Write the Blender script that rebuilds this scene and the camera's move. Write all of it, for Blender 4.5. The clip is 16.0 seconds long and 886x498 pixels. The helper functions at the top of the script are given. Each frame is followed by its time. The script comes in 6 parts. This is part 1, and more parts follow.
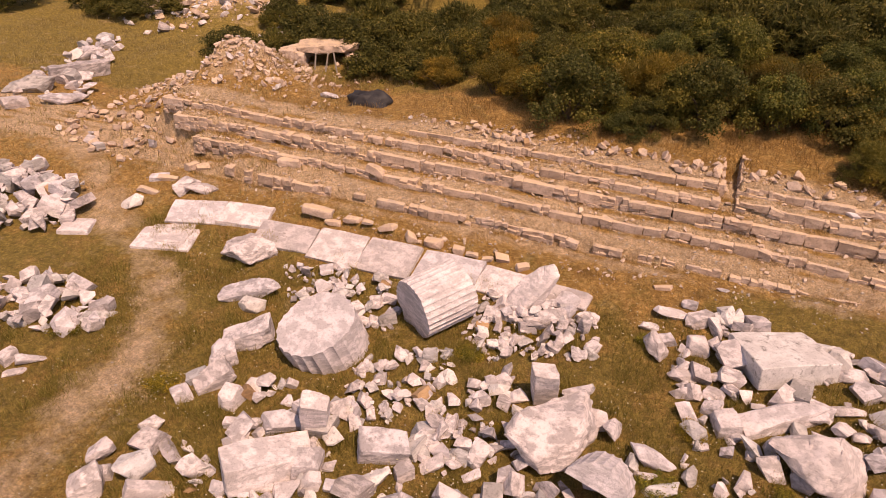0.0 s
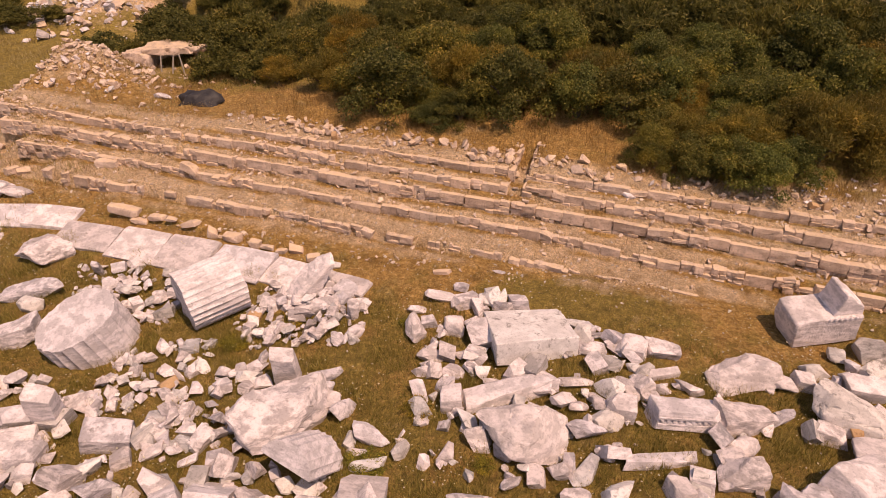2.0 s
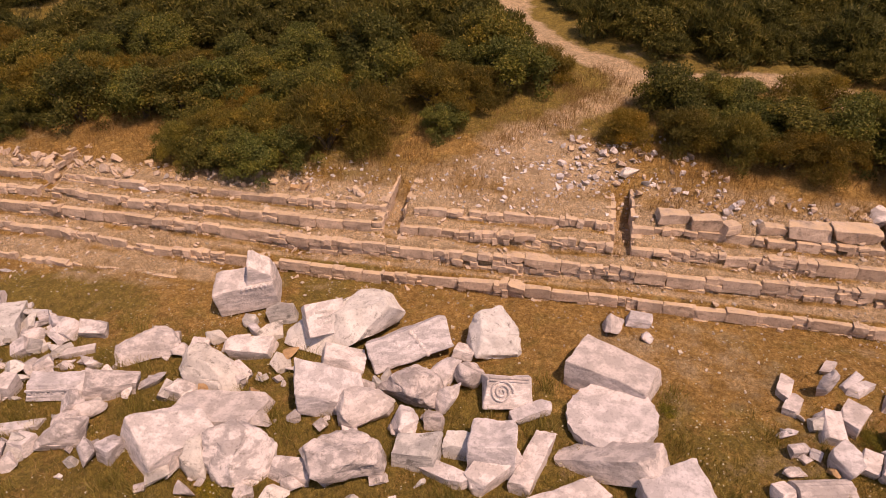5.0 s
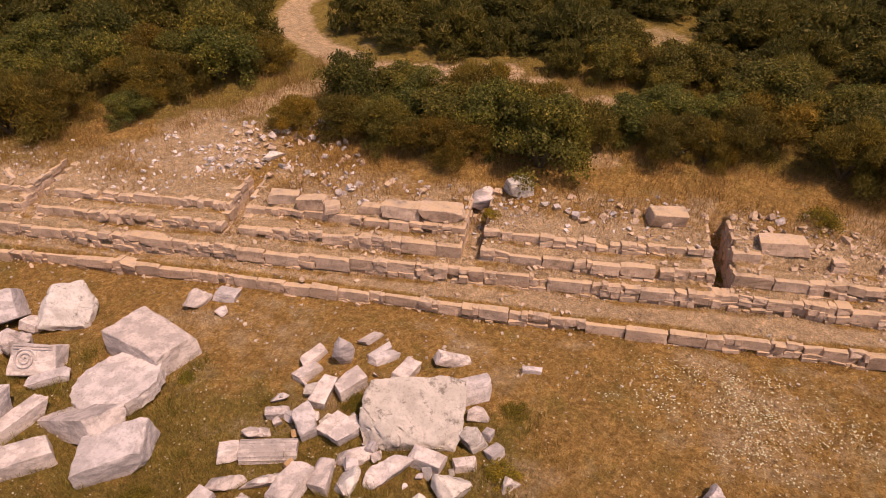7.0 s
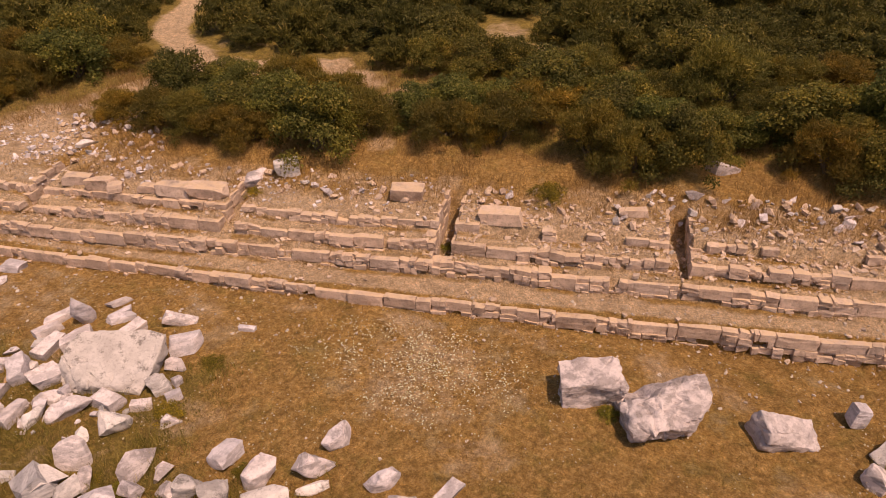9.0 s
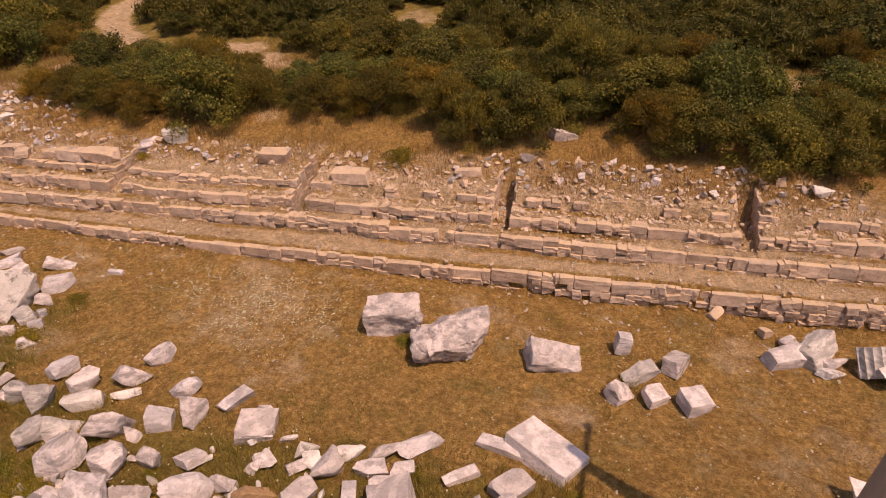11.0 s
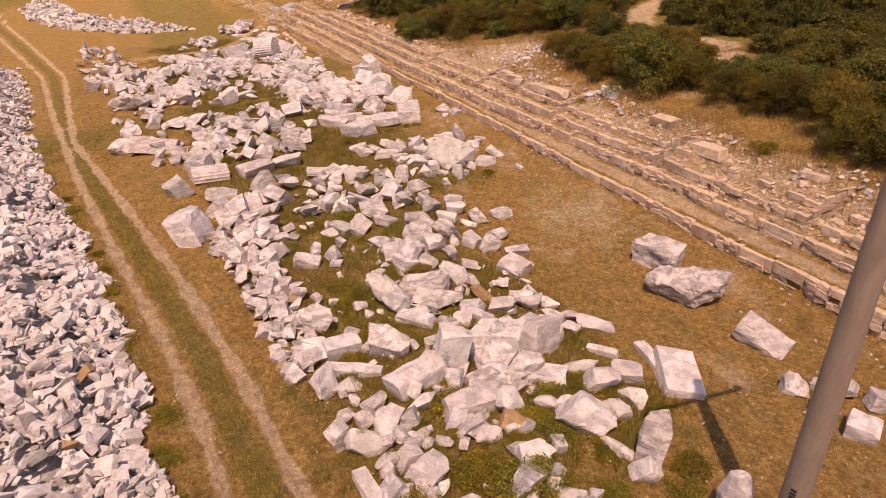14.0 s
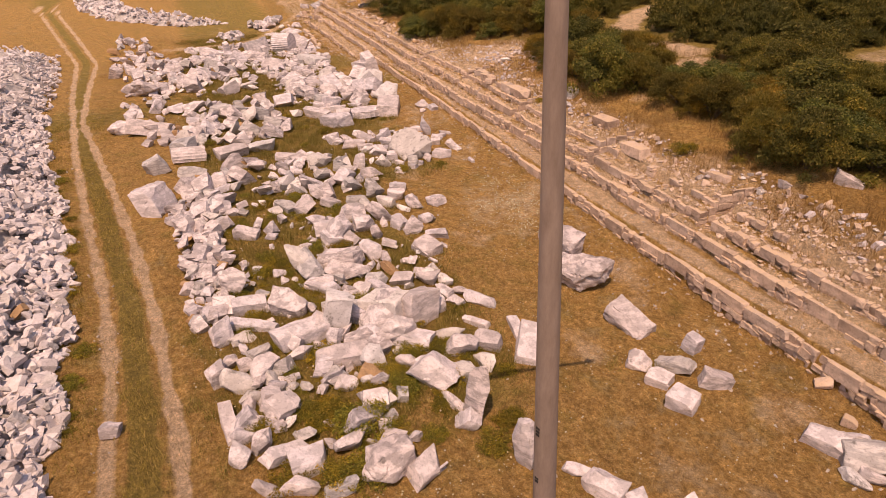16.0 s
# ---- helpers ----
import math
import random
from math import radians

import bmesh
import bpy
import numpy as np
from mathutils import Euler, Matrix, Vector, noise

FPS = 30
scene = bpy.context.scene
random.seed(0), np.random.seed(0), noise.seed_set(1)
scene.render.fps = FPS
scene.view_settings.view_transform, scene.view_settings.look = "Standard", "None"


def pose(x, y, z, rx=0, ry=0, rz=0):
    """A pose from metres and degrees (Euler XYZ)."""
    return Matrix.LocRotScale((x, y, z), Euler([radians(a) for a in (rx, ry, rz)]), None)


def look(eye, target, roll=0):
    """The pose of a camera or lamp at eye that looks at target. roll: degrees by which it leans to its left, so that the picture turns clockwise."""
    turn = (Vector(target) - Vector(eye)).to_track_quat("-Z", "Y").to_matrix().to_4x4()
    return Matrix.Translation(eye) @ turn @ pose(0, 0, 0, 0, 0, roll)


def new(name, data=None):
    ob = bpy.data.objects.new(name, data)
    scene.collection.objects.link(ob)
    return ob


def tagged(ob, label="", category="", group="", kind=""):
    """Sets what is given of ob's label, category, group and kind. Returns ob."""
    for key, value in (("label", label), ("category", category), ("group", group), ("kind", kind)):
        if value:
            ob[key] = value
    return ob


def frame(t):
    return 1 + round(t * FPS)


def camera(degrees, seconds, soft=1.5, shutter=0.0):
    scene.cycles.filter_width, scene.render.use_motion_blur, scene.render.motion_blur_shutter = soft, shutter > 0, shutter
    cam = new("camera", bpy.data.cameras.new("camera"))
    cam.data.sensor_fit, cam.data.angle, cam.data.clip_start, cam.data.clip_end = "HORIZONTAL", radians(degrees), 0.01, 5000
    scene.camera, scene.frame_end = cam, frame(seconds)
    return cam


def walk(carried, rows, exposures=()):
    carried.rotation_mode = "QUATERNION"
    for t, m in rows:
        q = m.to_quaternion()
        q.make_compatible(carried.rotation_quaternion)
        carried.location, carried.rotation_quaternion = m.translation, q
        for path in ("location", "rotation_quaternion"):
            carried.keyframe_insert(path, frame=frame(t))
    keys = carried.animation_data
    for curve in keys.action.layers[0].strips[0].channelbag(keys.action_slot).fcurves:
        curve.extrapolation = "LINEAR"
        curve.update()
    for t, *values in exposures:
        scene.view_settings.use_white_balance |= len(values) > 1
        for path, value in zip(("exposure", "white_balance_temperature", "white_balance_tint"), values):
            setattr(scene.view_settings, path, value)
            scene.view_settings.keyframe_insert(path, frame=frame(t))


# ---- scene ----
cam = camera(69.1, 16.0, 0.5)
EXPOSURES = [(0.0, -0.09, 9000, 33), (4.0, -0.20, 9000, 33), (9.0, -0.26, 9100, 33), (12.5, -0.28, 9100, 33), (14.0, -0.19, 9000, 33), (16.0, -0.21, 9000, 33)]
PATH = [
    (0, (-0.008, -1.748, 11.745), (-0.608, -0.179, 10.659), 1.5),
    (0.5, (1.2, -1.309, 11.658), (0.65, 0.282, 10.577), 1.4),
    (1, (2.552, -0.905, 11.547), (2.02, 0.696, 10.473), 1.2),
    (1.5, (4.228, -0.481, 11.498), (3.7, 1.124, 10.427), 1.1),
    (2, (6.001, -0.086, 11.539), (5.472, 1.52, 10.469), 0.9),
    (2.5, (8.068, 0.384, 11.629), (7.54, 1.99, 10.56), 0.6),
    (3, (10.194, 0.871, 11.724), (9.759, 2.505, 10.657), 0.3),
    (3.5, (12.663, 1.341, 11.909), (12.283, 2.986, 10.836), -0.1),
    (4, (15.234, 1.716, 12.122), (14.857, 3.355, 11.041), -0.6),
    (4.2, (16.242, 1.799, 12.164), (15.873, 3.441, 11.084), -0.6),
    (6.3, (28.170, 2.888, 12.201), (27.847, 4.687, 11.049), 0.8),
    (6.5, (29.381, 3.144, 12.124), (29.065, 4.941, 10.966), 0.8),
    (7, (32.768, 3.473, 11.912), (32.412, 5.266, 10.762), 0.2),
    (7.5, (36.072, 3.449, 11.905), (35.684, 5.243, 10.764), -0.4),
    (8, (38.772, 3.274, 11.881), (38.358, 5.065, 10.746), -0.9),
    (8.5, (40.491, 3.337, 11.869), (40.063, 5.127, 10.738), -1.3),
    (9, (41.740, 3.349, 11.827), (41.300, 5.135, 10.695), -1.5),
    (9.5, (43.146, 3.183, 11.777), (42.693, 4.965, 10.643), -1.7),
    (10, (44.550, 2.891, 11.718), (44.083, 4.671, 10.586), -2.1),
    (10.2, (45.168, 2.742, 11.701), (44.693, 4.520, 10.570), -2.1),
    (12.3, (51.866, 1.139, 11.066), (51.218, 2.879, 9.963), -3.7),
    (12.5, (52.431, 1.008, 11.019), (51.709, 2.726, 9.928), -3.7),
    (13, (53.679, 0.876, 10.968), (52.677, 2.459, 9.895), -3.2),
    (13.5, (55.170, 0.986, 10.984), (53.670, 2.142, 9.945), -3.0),
    (13.8, (56.043, 1.090, 11.060), (54.374, 1.998, 10.034), -2.4),
    (14, (56.480, 1.322, 11.058), (54.751, 2.117, 10.035), -2.3),
    (14.5, (57.658, 1.969, 11.078), (55.879, 2.651, 10.060), -2.0),
    (15, (58.618, 2.720, 11.074), (56.830, 3.381, 10.058), -2.0),
    (15.5, (59.503, 3.687, 11.112), (57.711, 4.341, 10.098), -1.8),
    (16, (60.245, 4.672, 11.240), (58.454, 5.325, 10.223), -1.6),
]
walk(cam, [(t, look(eye, target, roll)) for t, eye, target, roll in PATH], EXPOSURES)

# ---- daylight ------------------------------------------------------------------------------------
SUN_FROM = Vector((0.835, -0.55, 1.98)).normalized()
world = bpy.data.worlds.new("sky")
scene.world = world
world.use_nodes = True
sky = world.node_tree.nodes.new("ShaderNodeTexSky")
sky.sky_type, sky.sun_disc = "NISHITA", False
sky.sun_elevation = math.asin(SUN_FROM.z)
sky.sun_rotation = math.atan2(SUN_FROM.x, SUN_FROM.y)
back = world.node_tree.nodes["Background"]
back.inputs["Strength"].default_value = 0.15
world.node_tree.links.new(sky.outputs[0], back.inputs["Color"])
lamp = bpy.data.lights.new("sun", "SUN")
lamp.energy, lamp.angle, lamp.color = 4.25, radians(0.55), (1.0, 0.90, 0.78)
sun = new("sun", lamp)
sun.matrix_basis = look(SUN_FROM * 60, (0, 0, 0))

# ---- materials -----------------------------------------------------------------------------------
def material(name, roughness=0.85):
    m = bpy.data.materials.new(name)
    m.use_nodes = True
    t = m.node_tree
    b = t.nodes["Principled BSDF"]
    b.inputs["Roughness"].default_value = roughness
    b.inputs["Specular IOR Level"].default_value = 0.25
    return m, t, b


def node(t, kind, **values):
    n = t.nodes.new(kind)
    for key, value in values.items():
        n.inputs[key.replace("_", " ")].default_value = value
    return n


def noise_of(t, coord, scale, detail=5.0, rough=0.6, stretch=None):
    if stretch:
        mp = t.nodes.new("ShaderNodeMapping")
        mp.inputs["Scale"].default_value = stretch
        t.links.new(coord, mp.inputs["Vector"])
        coord = mp.outputs[0]
    n = node(t, "ShaderNodeTexNoise", Scale=scale, Detail=detail, Roughness=rough)
    t.links.new(coord, n.inputs["Vector"])
    return n.outputs["Fac"]


def ramp(t, fac, stops):
    r = t.nodes.new("ShaderNodeValToRGB")
    e = r.color_ramp.elements
    while len(e) < len(stops):
        e.new(0.5)
    for el, (p, c) in zip(e, stops):
        el.position, el.color = p, (*c, 1.0) if len(c) == 3 else (c[0],) * 3 + (1.0,)
    t.links.new(fac, r.inputs[0])
    return r.outputs[0]


def mix(t, fac, a, b, mode="MIX"):
    m = t.nodes.new("ShaderNodeMix")
    m.data_type, m.blend_type = "RGBA", mode
    for slot, v in ((0, fac), (6, a), (7, b)):
        if isinstance(v, (int, float)):
            m.inputs[slot].default_value = v
        elif isinstance(v, tuple):
            m.inputs[slot].default_value = (*v, 1.0)
        else:
            t.links.new(v, m.inputs[slot])
    return m.outputs[2]


def times(t, a, b, op="MULTIPLY"):
    m = t.nodes.new("ShaderNodeMath")
    m.operation = op
    for slot, v in ((0, a), (1, b)):
        if isinstance(v, (int, float)):
            m.inputs[slot].default_value = v
        else:
            t.links.new(v, m.inputs[slot])
    return m.outputs[0]


def relief(t, b, fac, strength, distance):
    n = node(t, "ShaderNodeBump", Strength=strength, Distance=distance)
    t.links.new(fac, n.inputs["Height"])
    t.links.new(n.outputs[0], b.inputs["Normal"])


def coords(t, which="Object"):
    return t.nodes.new("ShaderNodeTexCoord").outputs[which]


def shifted(t, which="Object"):
    """Object coordinates, moved by the object's random number, so that alike pieces differ."""
    r = t.nodes.new("ShaderNodeObjectInfo").outputs["Random"]
    v = t.nodes.new("ShaderNodeVectorMath")
    v.operation = "MULTIPLY_ADD"
    v.inputs[1].default_value = (37.0, 91.0, 53.0)
    cmb = t.nodes.new("ShaderNodeCombineXYZ")
    for k in range(3):
        t.links.new(r, cmb.inputs[k])
    t.links.new(cmb.outputs[0], v.inputs[0])
    t.links.new(t.nodes.new("ShaderNodeNewGeometry").outputs["Position"] if which == "Position" else coords(t, which), v.inputs[2])
    return v.outputs[0], r


def stone_material(name, light, mid, dark, stain, vein=0.5, stain_from=0.60, per_island=False, bump=0.6, bed=5.0, dust=None):
    m, t, b = material(name, 0.82)
    if per_island:
        c = coords(t)
        r = t.nodes.new("ShaderNodeNewGeometry").outputs["Random Per Island"]
    else:
        c, r = shifted(t, "Position")
    big = noise_of(t, c, 1.3, 6, 0.62)
    fine = noise_of(t, c, 14, 8, 0.7)
    streak = noise_of(t, c, 2.2, 6, 0.65, (1.0, 1.0, bed))
    col = ramp(t, big, [(0.34, mid), (0.54, light), (0.75, light)])
    col = mix(t, times(t, ramp(t, streak, [(0.44, (0,)), (0.56, (1,))]), vein), col, dark)
    lichen = times(t, ramp(t, noise_of(t, c, 3.0, 9, 0.75), [(stain_from, (0,)), (stain_from + 0.09, (1,))]), 0.75)
    col = mix(t, lichen, col, stain)
    col = mix(t, 0.6, col, ramp(t, fine, [(0.32, (0.48,)), (0.49, (1.0,))]), "MULTIPLY")
    col = mix(t, 1.0, col, ramp(t, r, [(0.0, (0.72, 0.70, 0.68)), (0.2, (0.90, 0.87, 0.84)), (0.6, (1.03, 1.01, 0.985)), (1.0, (0.84, 0.85, 0.87))]), "MULTIPLY")
    if dust:
        up = t.nodes.new("ShaderNodeSeparateXYZ")
        t.links.new(t.nodes.new("ShaderNodeNewGeometry").outputs["True Normal"], up.inputs[0])
        lies = times(t, ramp(t, up.outputs["Z"], [(0.55, (0,)), (0.85, (1,))]), ramp(t, noise_of(t, c, 2.6, 6, 0.7), [(0.36, (0,)), (0.56, (1,))]))
        col = mix(t, times(t, lies, 0.85), col, dust)
    t.links.new(col, b.inputs["Base Color"])
    h = times(t, times(t, big, 0.9), times(t, times(t, fine, 0.35), times(t, streak, 0.4), "ADD"), "ADD")
    h = times(t, h, times(t, noise_of(t, c, 45, 4, 0.7), 0.18), "ADD")
    relief(t, b, h, bump, 0.075)
    return m


marble = stone_material("weathered_marble", (0.76, 0.68, 0.685), (0.63, 0.56, 0.565), (0.33, 0.295, 0.295), (0.20, 0.175, 0.16), 0.78, 0.58, bump=1.0, bed=3.0)
marble_pale = stone_material("pale_marble", (0.79, 0.71, 0.715), (0.67, 0.60, 0.605), (0.40, 0.36, 0.36), (0.27, 0.235, 0.21), 0.62, 0.61, bump=0.9, bed=3.0)
marble_grey = stone_material("grey_marble", (0.60, 0.56, 0.55), (0.48, 0.45, 0.445), (0.26, 0.25, 0.25), (0.13, 0.12, 0.11), 0.6, 0.56)
marble_lichen = stone_material("lichen_marble", (0.76, 0.71, 0.69), (0.66, 0.61, 0.59), (0.44, 0.40, 0.38), (0.17, 0.15, 0.135), 0.35, 0.55, bed=1.5)
ochre_stone = stone_material("ochre_stone", (0.52, 0.33, 0.18), (0.40, 0.25, 0.14), (0.28, 0.17, 0.10), (0.20, 0.14, 0.09), 0.4)
limestone = stone_material("foundation_stone", (0.70, 0.53, 0.43), (0.57, 0.43, 0.345), (0.40, 0.30, 0.24), (0.24, 0.18, 0.14), 0.5, 0.57, bump=1.2, bed=1.0, dust=(0.64, 0.465, 0.31))
masonry_mix = stone_material("masonry_rubble", (0.70, 0.54, 0.43), (0.57, 0.43, 0.33), (0.40, 0.30, 0.23), (0.23, 0.17, 0.13), 0.4, 0.62, per_island=True)
rubble_mix = stone_material("rubble_stone", (0.76, 0.70, 0.71), (0.64, 0.585, 0.59), (0.46, 0.415, 0.40), (0.28, 0.24, 0.21), 0.4, 0.62, per_island=True)
pebble_mix = stone_material("pebble_stone", (0.62, 0.53, 0.45), (0.5, 0.42, 0.35), (0.36, 0.3, 0.25), (0.25, 0.2, 0.16), 0.3, 0.66, per_island=True)


def ground_material():
    m, t, b = material("dry_earth_and_grass", 0.95)
    c = coords(t)
    a_bare = t.nodes.new("ShaderNodeAttribute")
    a_bare.attribute_name = "bare"
    a_green = t.nodes.new("ShaderNodeAttribute")
    a_green.attribute_name = "green"
    wide = noise_of(t, c, 0.22, 5, 0.6)
    mid = noise_of(t, c, 1.1, 7, 0.68)
    fine = noise_of(t, c, 7.0, 8, 0.75)
    speck = noise_of(t, c, 26.0, 4, 0.7)
    straw = ramp(t, fine, [(0.28, (0.185, 0.097, 0.028)), (0.50, (0.40, 0.229, 0.074)), (0.72, (0.66, 0.43, 0.182))])
    olive = ramp(t, fine, [(0.30, (0.130, 0.096, 0.024)), (0.55, (0.285, 0.200, 0.052)), (0.75, (0.46, 0.32, 0.11))])
    soil = ramp(t, fine, [(0.25, (0.35, 0.225, 0.125)), (0.50, (0.58, 0.41, 0.262)), (0.75, (0.72, 0.555, 0.395))])
    g = times(t, times(t, mid, 1.1), times(t, a_green.outputs["Fac"], 0.75), "ADD")
    col = mix(t, ramp(t, g, [(0.58, (0,)), (0.80, (1,))]), straw, olive)
    s = times(t, times(t, times(t, mid, 0.75), times(t, wide, 0.40), "ADD"), times(t, a_bare.outputs["Fac"], 0.62), "ADD")
    col = mix(t, ramp(t, s, [(0.66, (0,)), (0.88, (1,))]), col, soil)
    col = mix(t, times(t, ramp(t, speck, [(0.70, (0,)), (0.74, (1,))]), 0.5), col, (0.55, 0.44, 0.34))
    tiny = noise_of(t, c, 55.0, 3, 0.8)
    col = mix(t, 0.8, col, ramp(t, tiny, [(0.30, (0.50,)), (0.50, (1.0,)), (0.72, (1.5,))]), "MULTIPLY")
    grit = noise_of(t, c, 19.0, 4, 0.75)
    col = mix(t, 0.75, col, ramp(t, grit, [(0.34, (0.62, 0.60, 0.56)), (0.48, (1.05,)), (0.64, (1.5, 1.47, 1.38))]), "MULTIPLY")
    blotch = noise_of(t, c, 2.7, 6, 0.72)
    col = mix(t, 0.85, col, ramp(t, blotch, [(0.30, (0.62, 0.60, 0.58)), (0.50, (1.0,)), (0.68, (1.30, 1.28, 1.24))]), "MULTIPLY")
    t.links.new(col, b.inputs["Base Color"])
    relief(t, b, times(t, times(t, fine, times(t, grit, 0.5), "ADD"), times(t, tiny, 0.8), "ADD"), 1.0, 0.10)
    return m


earth = ground_material()


def leaf_material(name, stops, rough=0.6):
    m, t, b = material(name, rough)
    r = t.nodes.new("ShaderNodeNewGeometry").outputs["Random Per Island"]
    o = t.nodes.new("ShaderNodeObjectInfo").outputs["Random"]
    col = ramp(t, r, stops)
    col = mix(t, 1.0, col, ramp(t, o, [(0.0, (0.70, 0.72, 0.66)), (0.3, (1.05, 0.90, 0.72)), (0.5, (0.9, 1.0, 0.9)), (0.75, (1.35, 1.15, 0.85)), (1.0, (1.0, 1.12, 1.0))]), "MULTIPLY")
    clump = t.nodes.new("ShaderNodeAttribute")
    clump.attribute_name = "clump"
    col = mix(t, 1.0, col, ramp(t, clump.outputs["Fac"], [(0.0, (1.0,)), (0.03, (0.78, 0.82, 0.80)), (0.45, (1.03, 1.05, 1.0)), (0.75, (1.30, 1.22, 1.0)), (1.0, (1.62, 1.42, 1.02))]), "MULTIPLY")
    t.links.new(col, b.inputs["Base Color"])
    b.inputs["Specular IOR Level"].default_value = 0.15
    glow = t.nodes.new("ShaderNodeBsdfTranslucent")
    both = t.nodes.new("ShaderNodeMixShader")
    both.inputs[0].default_value = 0.40
    t.links.new(col, glow.inputs["Color"])
    t.links.new(b.outputs[0], both.inputs[1])
    t.links.new(glow.outputs[0], both.inputs[2])
    t.links.new(both.outputs[0], t.nodes["Material Output"].inputs["Surface"])
    return m


leaf_dark = leaf_material("evergreen_leaf", [(0.0, (0.062, 0.068, 0.020)), (0.5, (0.112, 0.114, 0.034)), (0.9, (0.175, 0.165, 0.055)), (1.0, (0.28, 0.23, 0.10))])
leaf_olive = leaf_material("broom_shoot", [(0.0, (0.085, 0.070, 0.018)), (0.5, (0.150, 0.120, 0.032)), (0.92, (0.215, 0.165, 0.050)), (1.0, (0.32, 0.225, 0.09))])
leaf_mixed = leaf_material("scrub_leaf", [(0.0, (0.070, 0.070, 0.020)), (0.5, (0.128, 0.117, 0.034)), (0.9, (0.195, 0.170, 0.054)), (1.0, (0.33, 0.25, 0.105))])
leaf_weed = leaf_material("weed_leaf", [(0.0, (0.085, 0.082, 0.018)), (0.5, (0.20, 0.175, 0.038)), (1.0, (0.42, 0.33, 0.075))])
blade_dry = leaf_material("dry_grass_blade", [(0.0, (0.20, 0.125, 0.050)), (0.5, (0.36, 0.245, 0.115)), (1.0, (0.55, 0.41, 0.235))], 0.8)
blade_green = leaf_material("green_grass_blade", [(0.0, (0.105, 0.100, 0.024)), (0.5, (0.24, 0.205, 0.058)), (1.0, (0.45, 0.36, 0.155))], 0.8)
petal = leaf_material("petal", [(0.0, (0.72, 0.64, 0.40)), (0.4, (0.78, 0.72, 0.60)), (1.0, (0.80, 0.76, 0.70))], 0.7)


def plain_material(name, a, c2, scale, rough=0.8, stretch=None, metal=0.0):
    m, t, b = material(name, rough)
    c = coords(t)
    n = noise_of(t, c, scale, 7, 0.7, stretch)
    t.links.new(ramp(t, n, [(0.3, a), (0.7, c2)]), b.inputs["Base Color"])
    b.inputs["Metallic"].default_value = metal
    relief(t, b, n, 0.25, 0.01)
    return m


concrete = plain_material("pole_concrete", (0.22, 0.165, 0.135), (0.33, 0.255, 0.215), 5.0, 0.75, (1, 1, 0.25))
wood = plain_material("grey_timber", (0.30, 0.25, 0.20), (0.46, 0.40, 0.34), 4.0, 0.85, (6, 6, 0.6))
bark = plain_material("bark", (0.06, 0.045, 0.03), (0.13, 0.10, 0.07), 9.0, 0.9, (1, 1, 0.3))
# near-black, for the insulators and the sheet that stands in for shadow
near_black = plain_material("shade_black", (0.018, 0.016, 0.018), (0.05, 0.045, 0.045), 3.0, 0.6)
iron = plain_material("galvanised_steel", (0.20, 0.19, 0.18), (0.32, 0.30, 0.29), 8.0, 0.5, None, 0.6)
paint_mark = plain_material("black_paint", (0.02, 0.018, 0.016), (0.05, 0.045, 0.04), 30.0)

# ---- the lie of the land -------------------------------------------------------------------------
def smooth(e0, e1, v):
    t = np.clip((np.asarray(v, float) - e0) / (e1 - e0), 0.0, 1.0)
    return t * t * (3 - 2 * t)


# stepped foundation: level of each course, and its front line along x
COURSES = [
    dict(top=-0.38, x0=-13.0, x1=3.0, xs=(-14, 4), ys=(16.0, 16.3)),
    dict(top=0.08, x0=-17.0, x1=8.5, xs=(-20, -5, 9), ys=(17.25, 17.5, 17.3)),
    dict(top=0.52, x0=-19.5, x1=64.0, xs=(-25, 3, 7, 14, 21.1, 27.5, 36.2, 48.1, 64.3), ys=(18.5, 18.6, 18.3, 18.3, 18.40, 18.33, 18.21, 18.56, 18.9)),
    dict(top=1.08, x0=-21.0, x1=64.0, xs=(-25, 5, 12, 22.1, 31.9, 48.1, 64.3), ys=(19.2, 19.25, 19.0, 19.0, 19.32, 19.59, 20.0)),
    dict(top=1.50, x0=-22.0, x1=64.0, xs=(-25, -6, 10, 22.1, 35.1, 48.1, 64.3), ys=(19.85, 19.75, 19.6, 19.65, 19.75, 20.13, 20.56)),
    dict(top=1.84, x0=-10.0, x1=64.0, xs=(-8, 0, 14, 22.1, 31.9, 48.1, 64.3), ys=(20.25, 20.25, 20.2, 20.35, 20.27, 20.72, 21.16)),
]
# passages that cut through the courses: x, half width, how far forward they reach, floor
GAPS = [(2.08, 0.26, 19.9, 1.30), (15.18, 0.31, 19.4, 1.05), (22.6, 0.27, 19.75, 1.20), (30.41, 0.29, 19.75, 1.22), (37.65, 0.27, 19.7, 0.62), (44.66, 0.30, 20.0, 1.0), (52.1, 0.31, 20.1, 1.0)]


def course_top(c, x):
    """The courses stand a little higher towards the east."""
    return c["top"] * (1 + 0.08 * smooth(10, 22, x))


# banks and spoil heaps at the west end: middle, half widths, height
MOUNDS = [(-22.5, 24.6, 4.6, 2.3, 2.3), (-19.0, 30.4, 3.6, 2.9, 2.3), (-39.0, 44.5, 7.0, 5.0, 3.2), (-29.0, 34.5, 5.0, 3.0, 1.2)]


def ripple(x, y):
    return (0.05 * np.sin(0.9 * x + 1.3 * np.sin(0.5 * y)) + 0.04 * np.sin(1.7 * y + 0.8 * x)
            + 0.03 * np.sin(3.1 * x - 2.3 * y) + 0.02 * np.sin(5.3 * x + 4.1 * y))


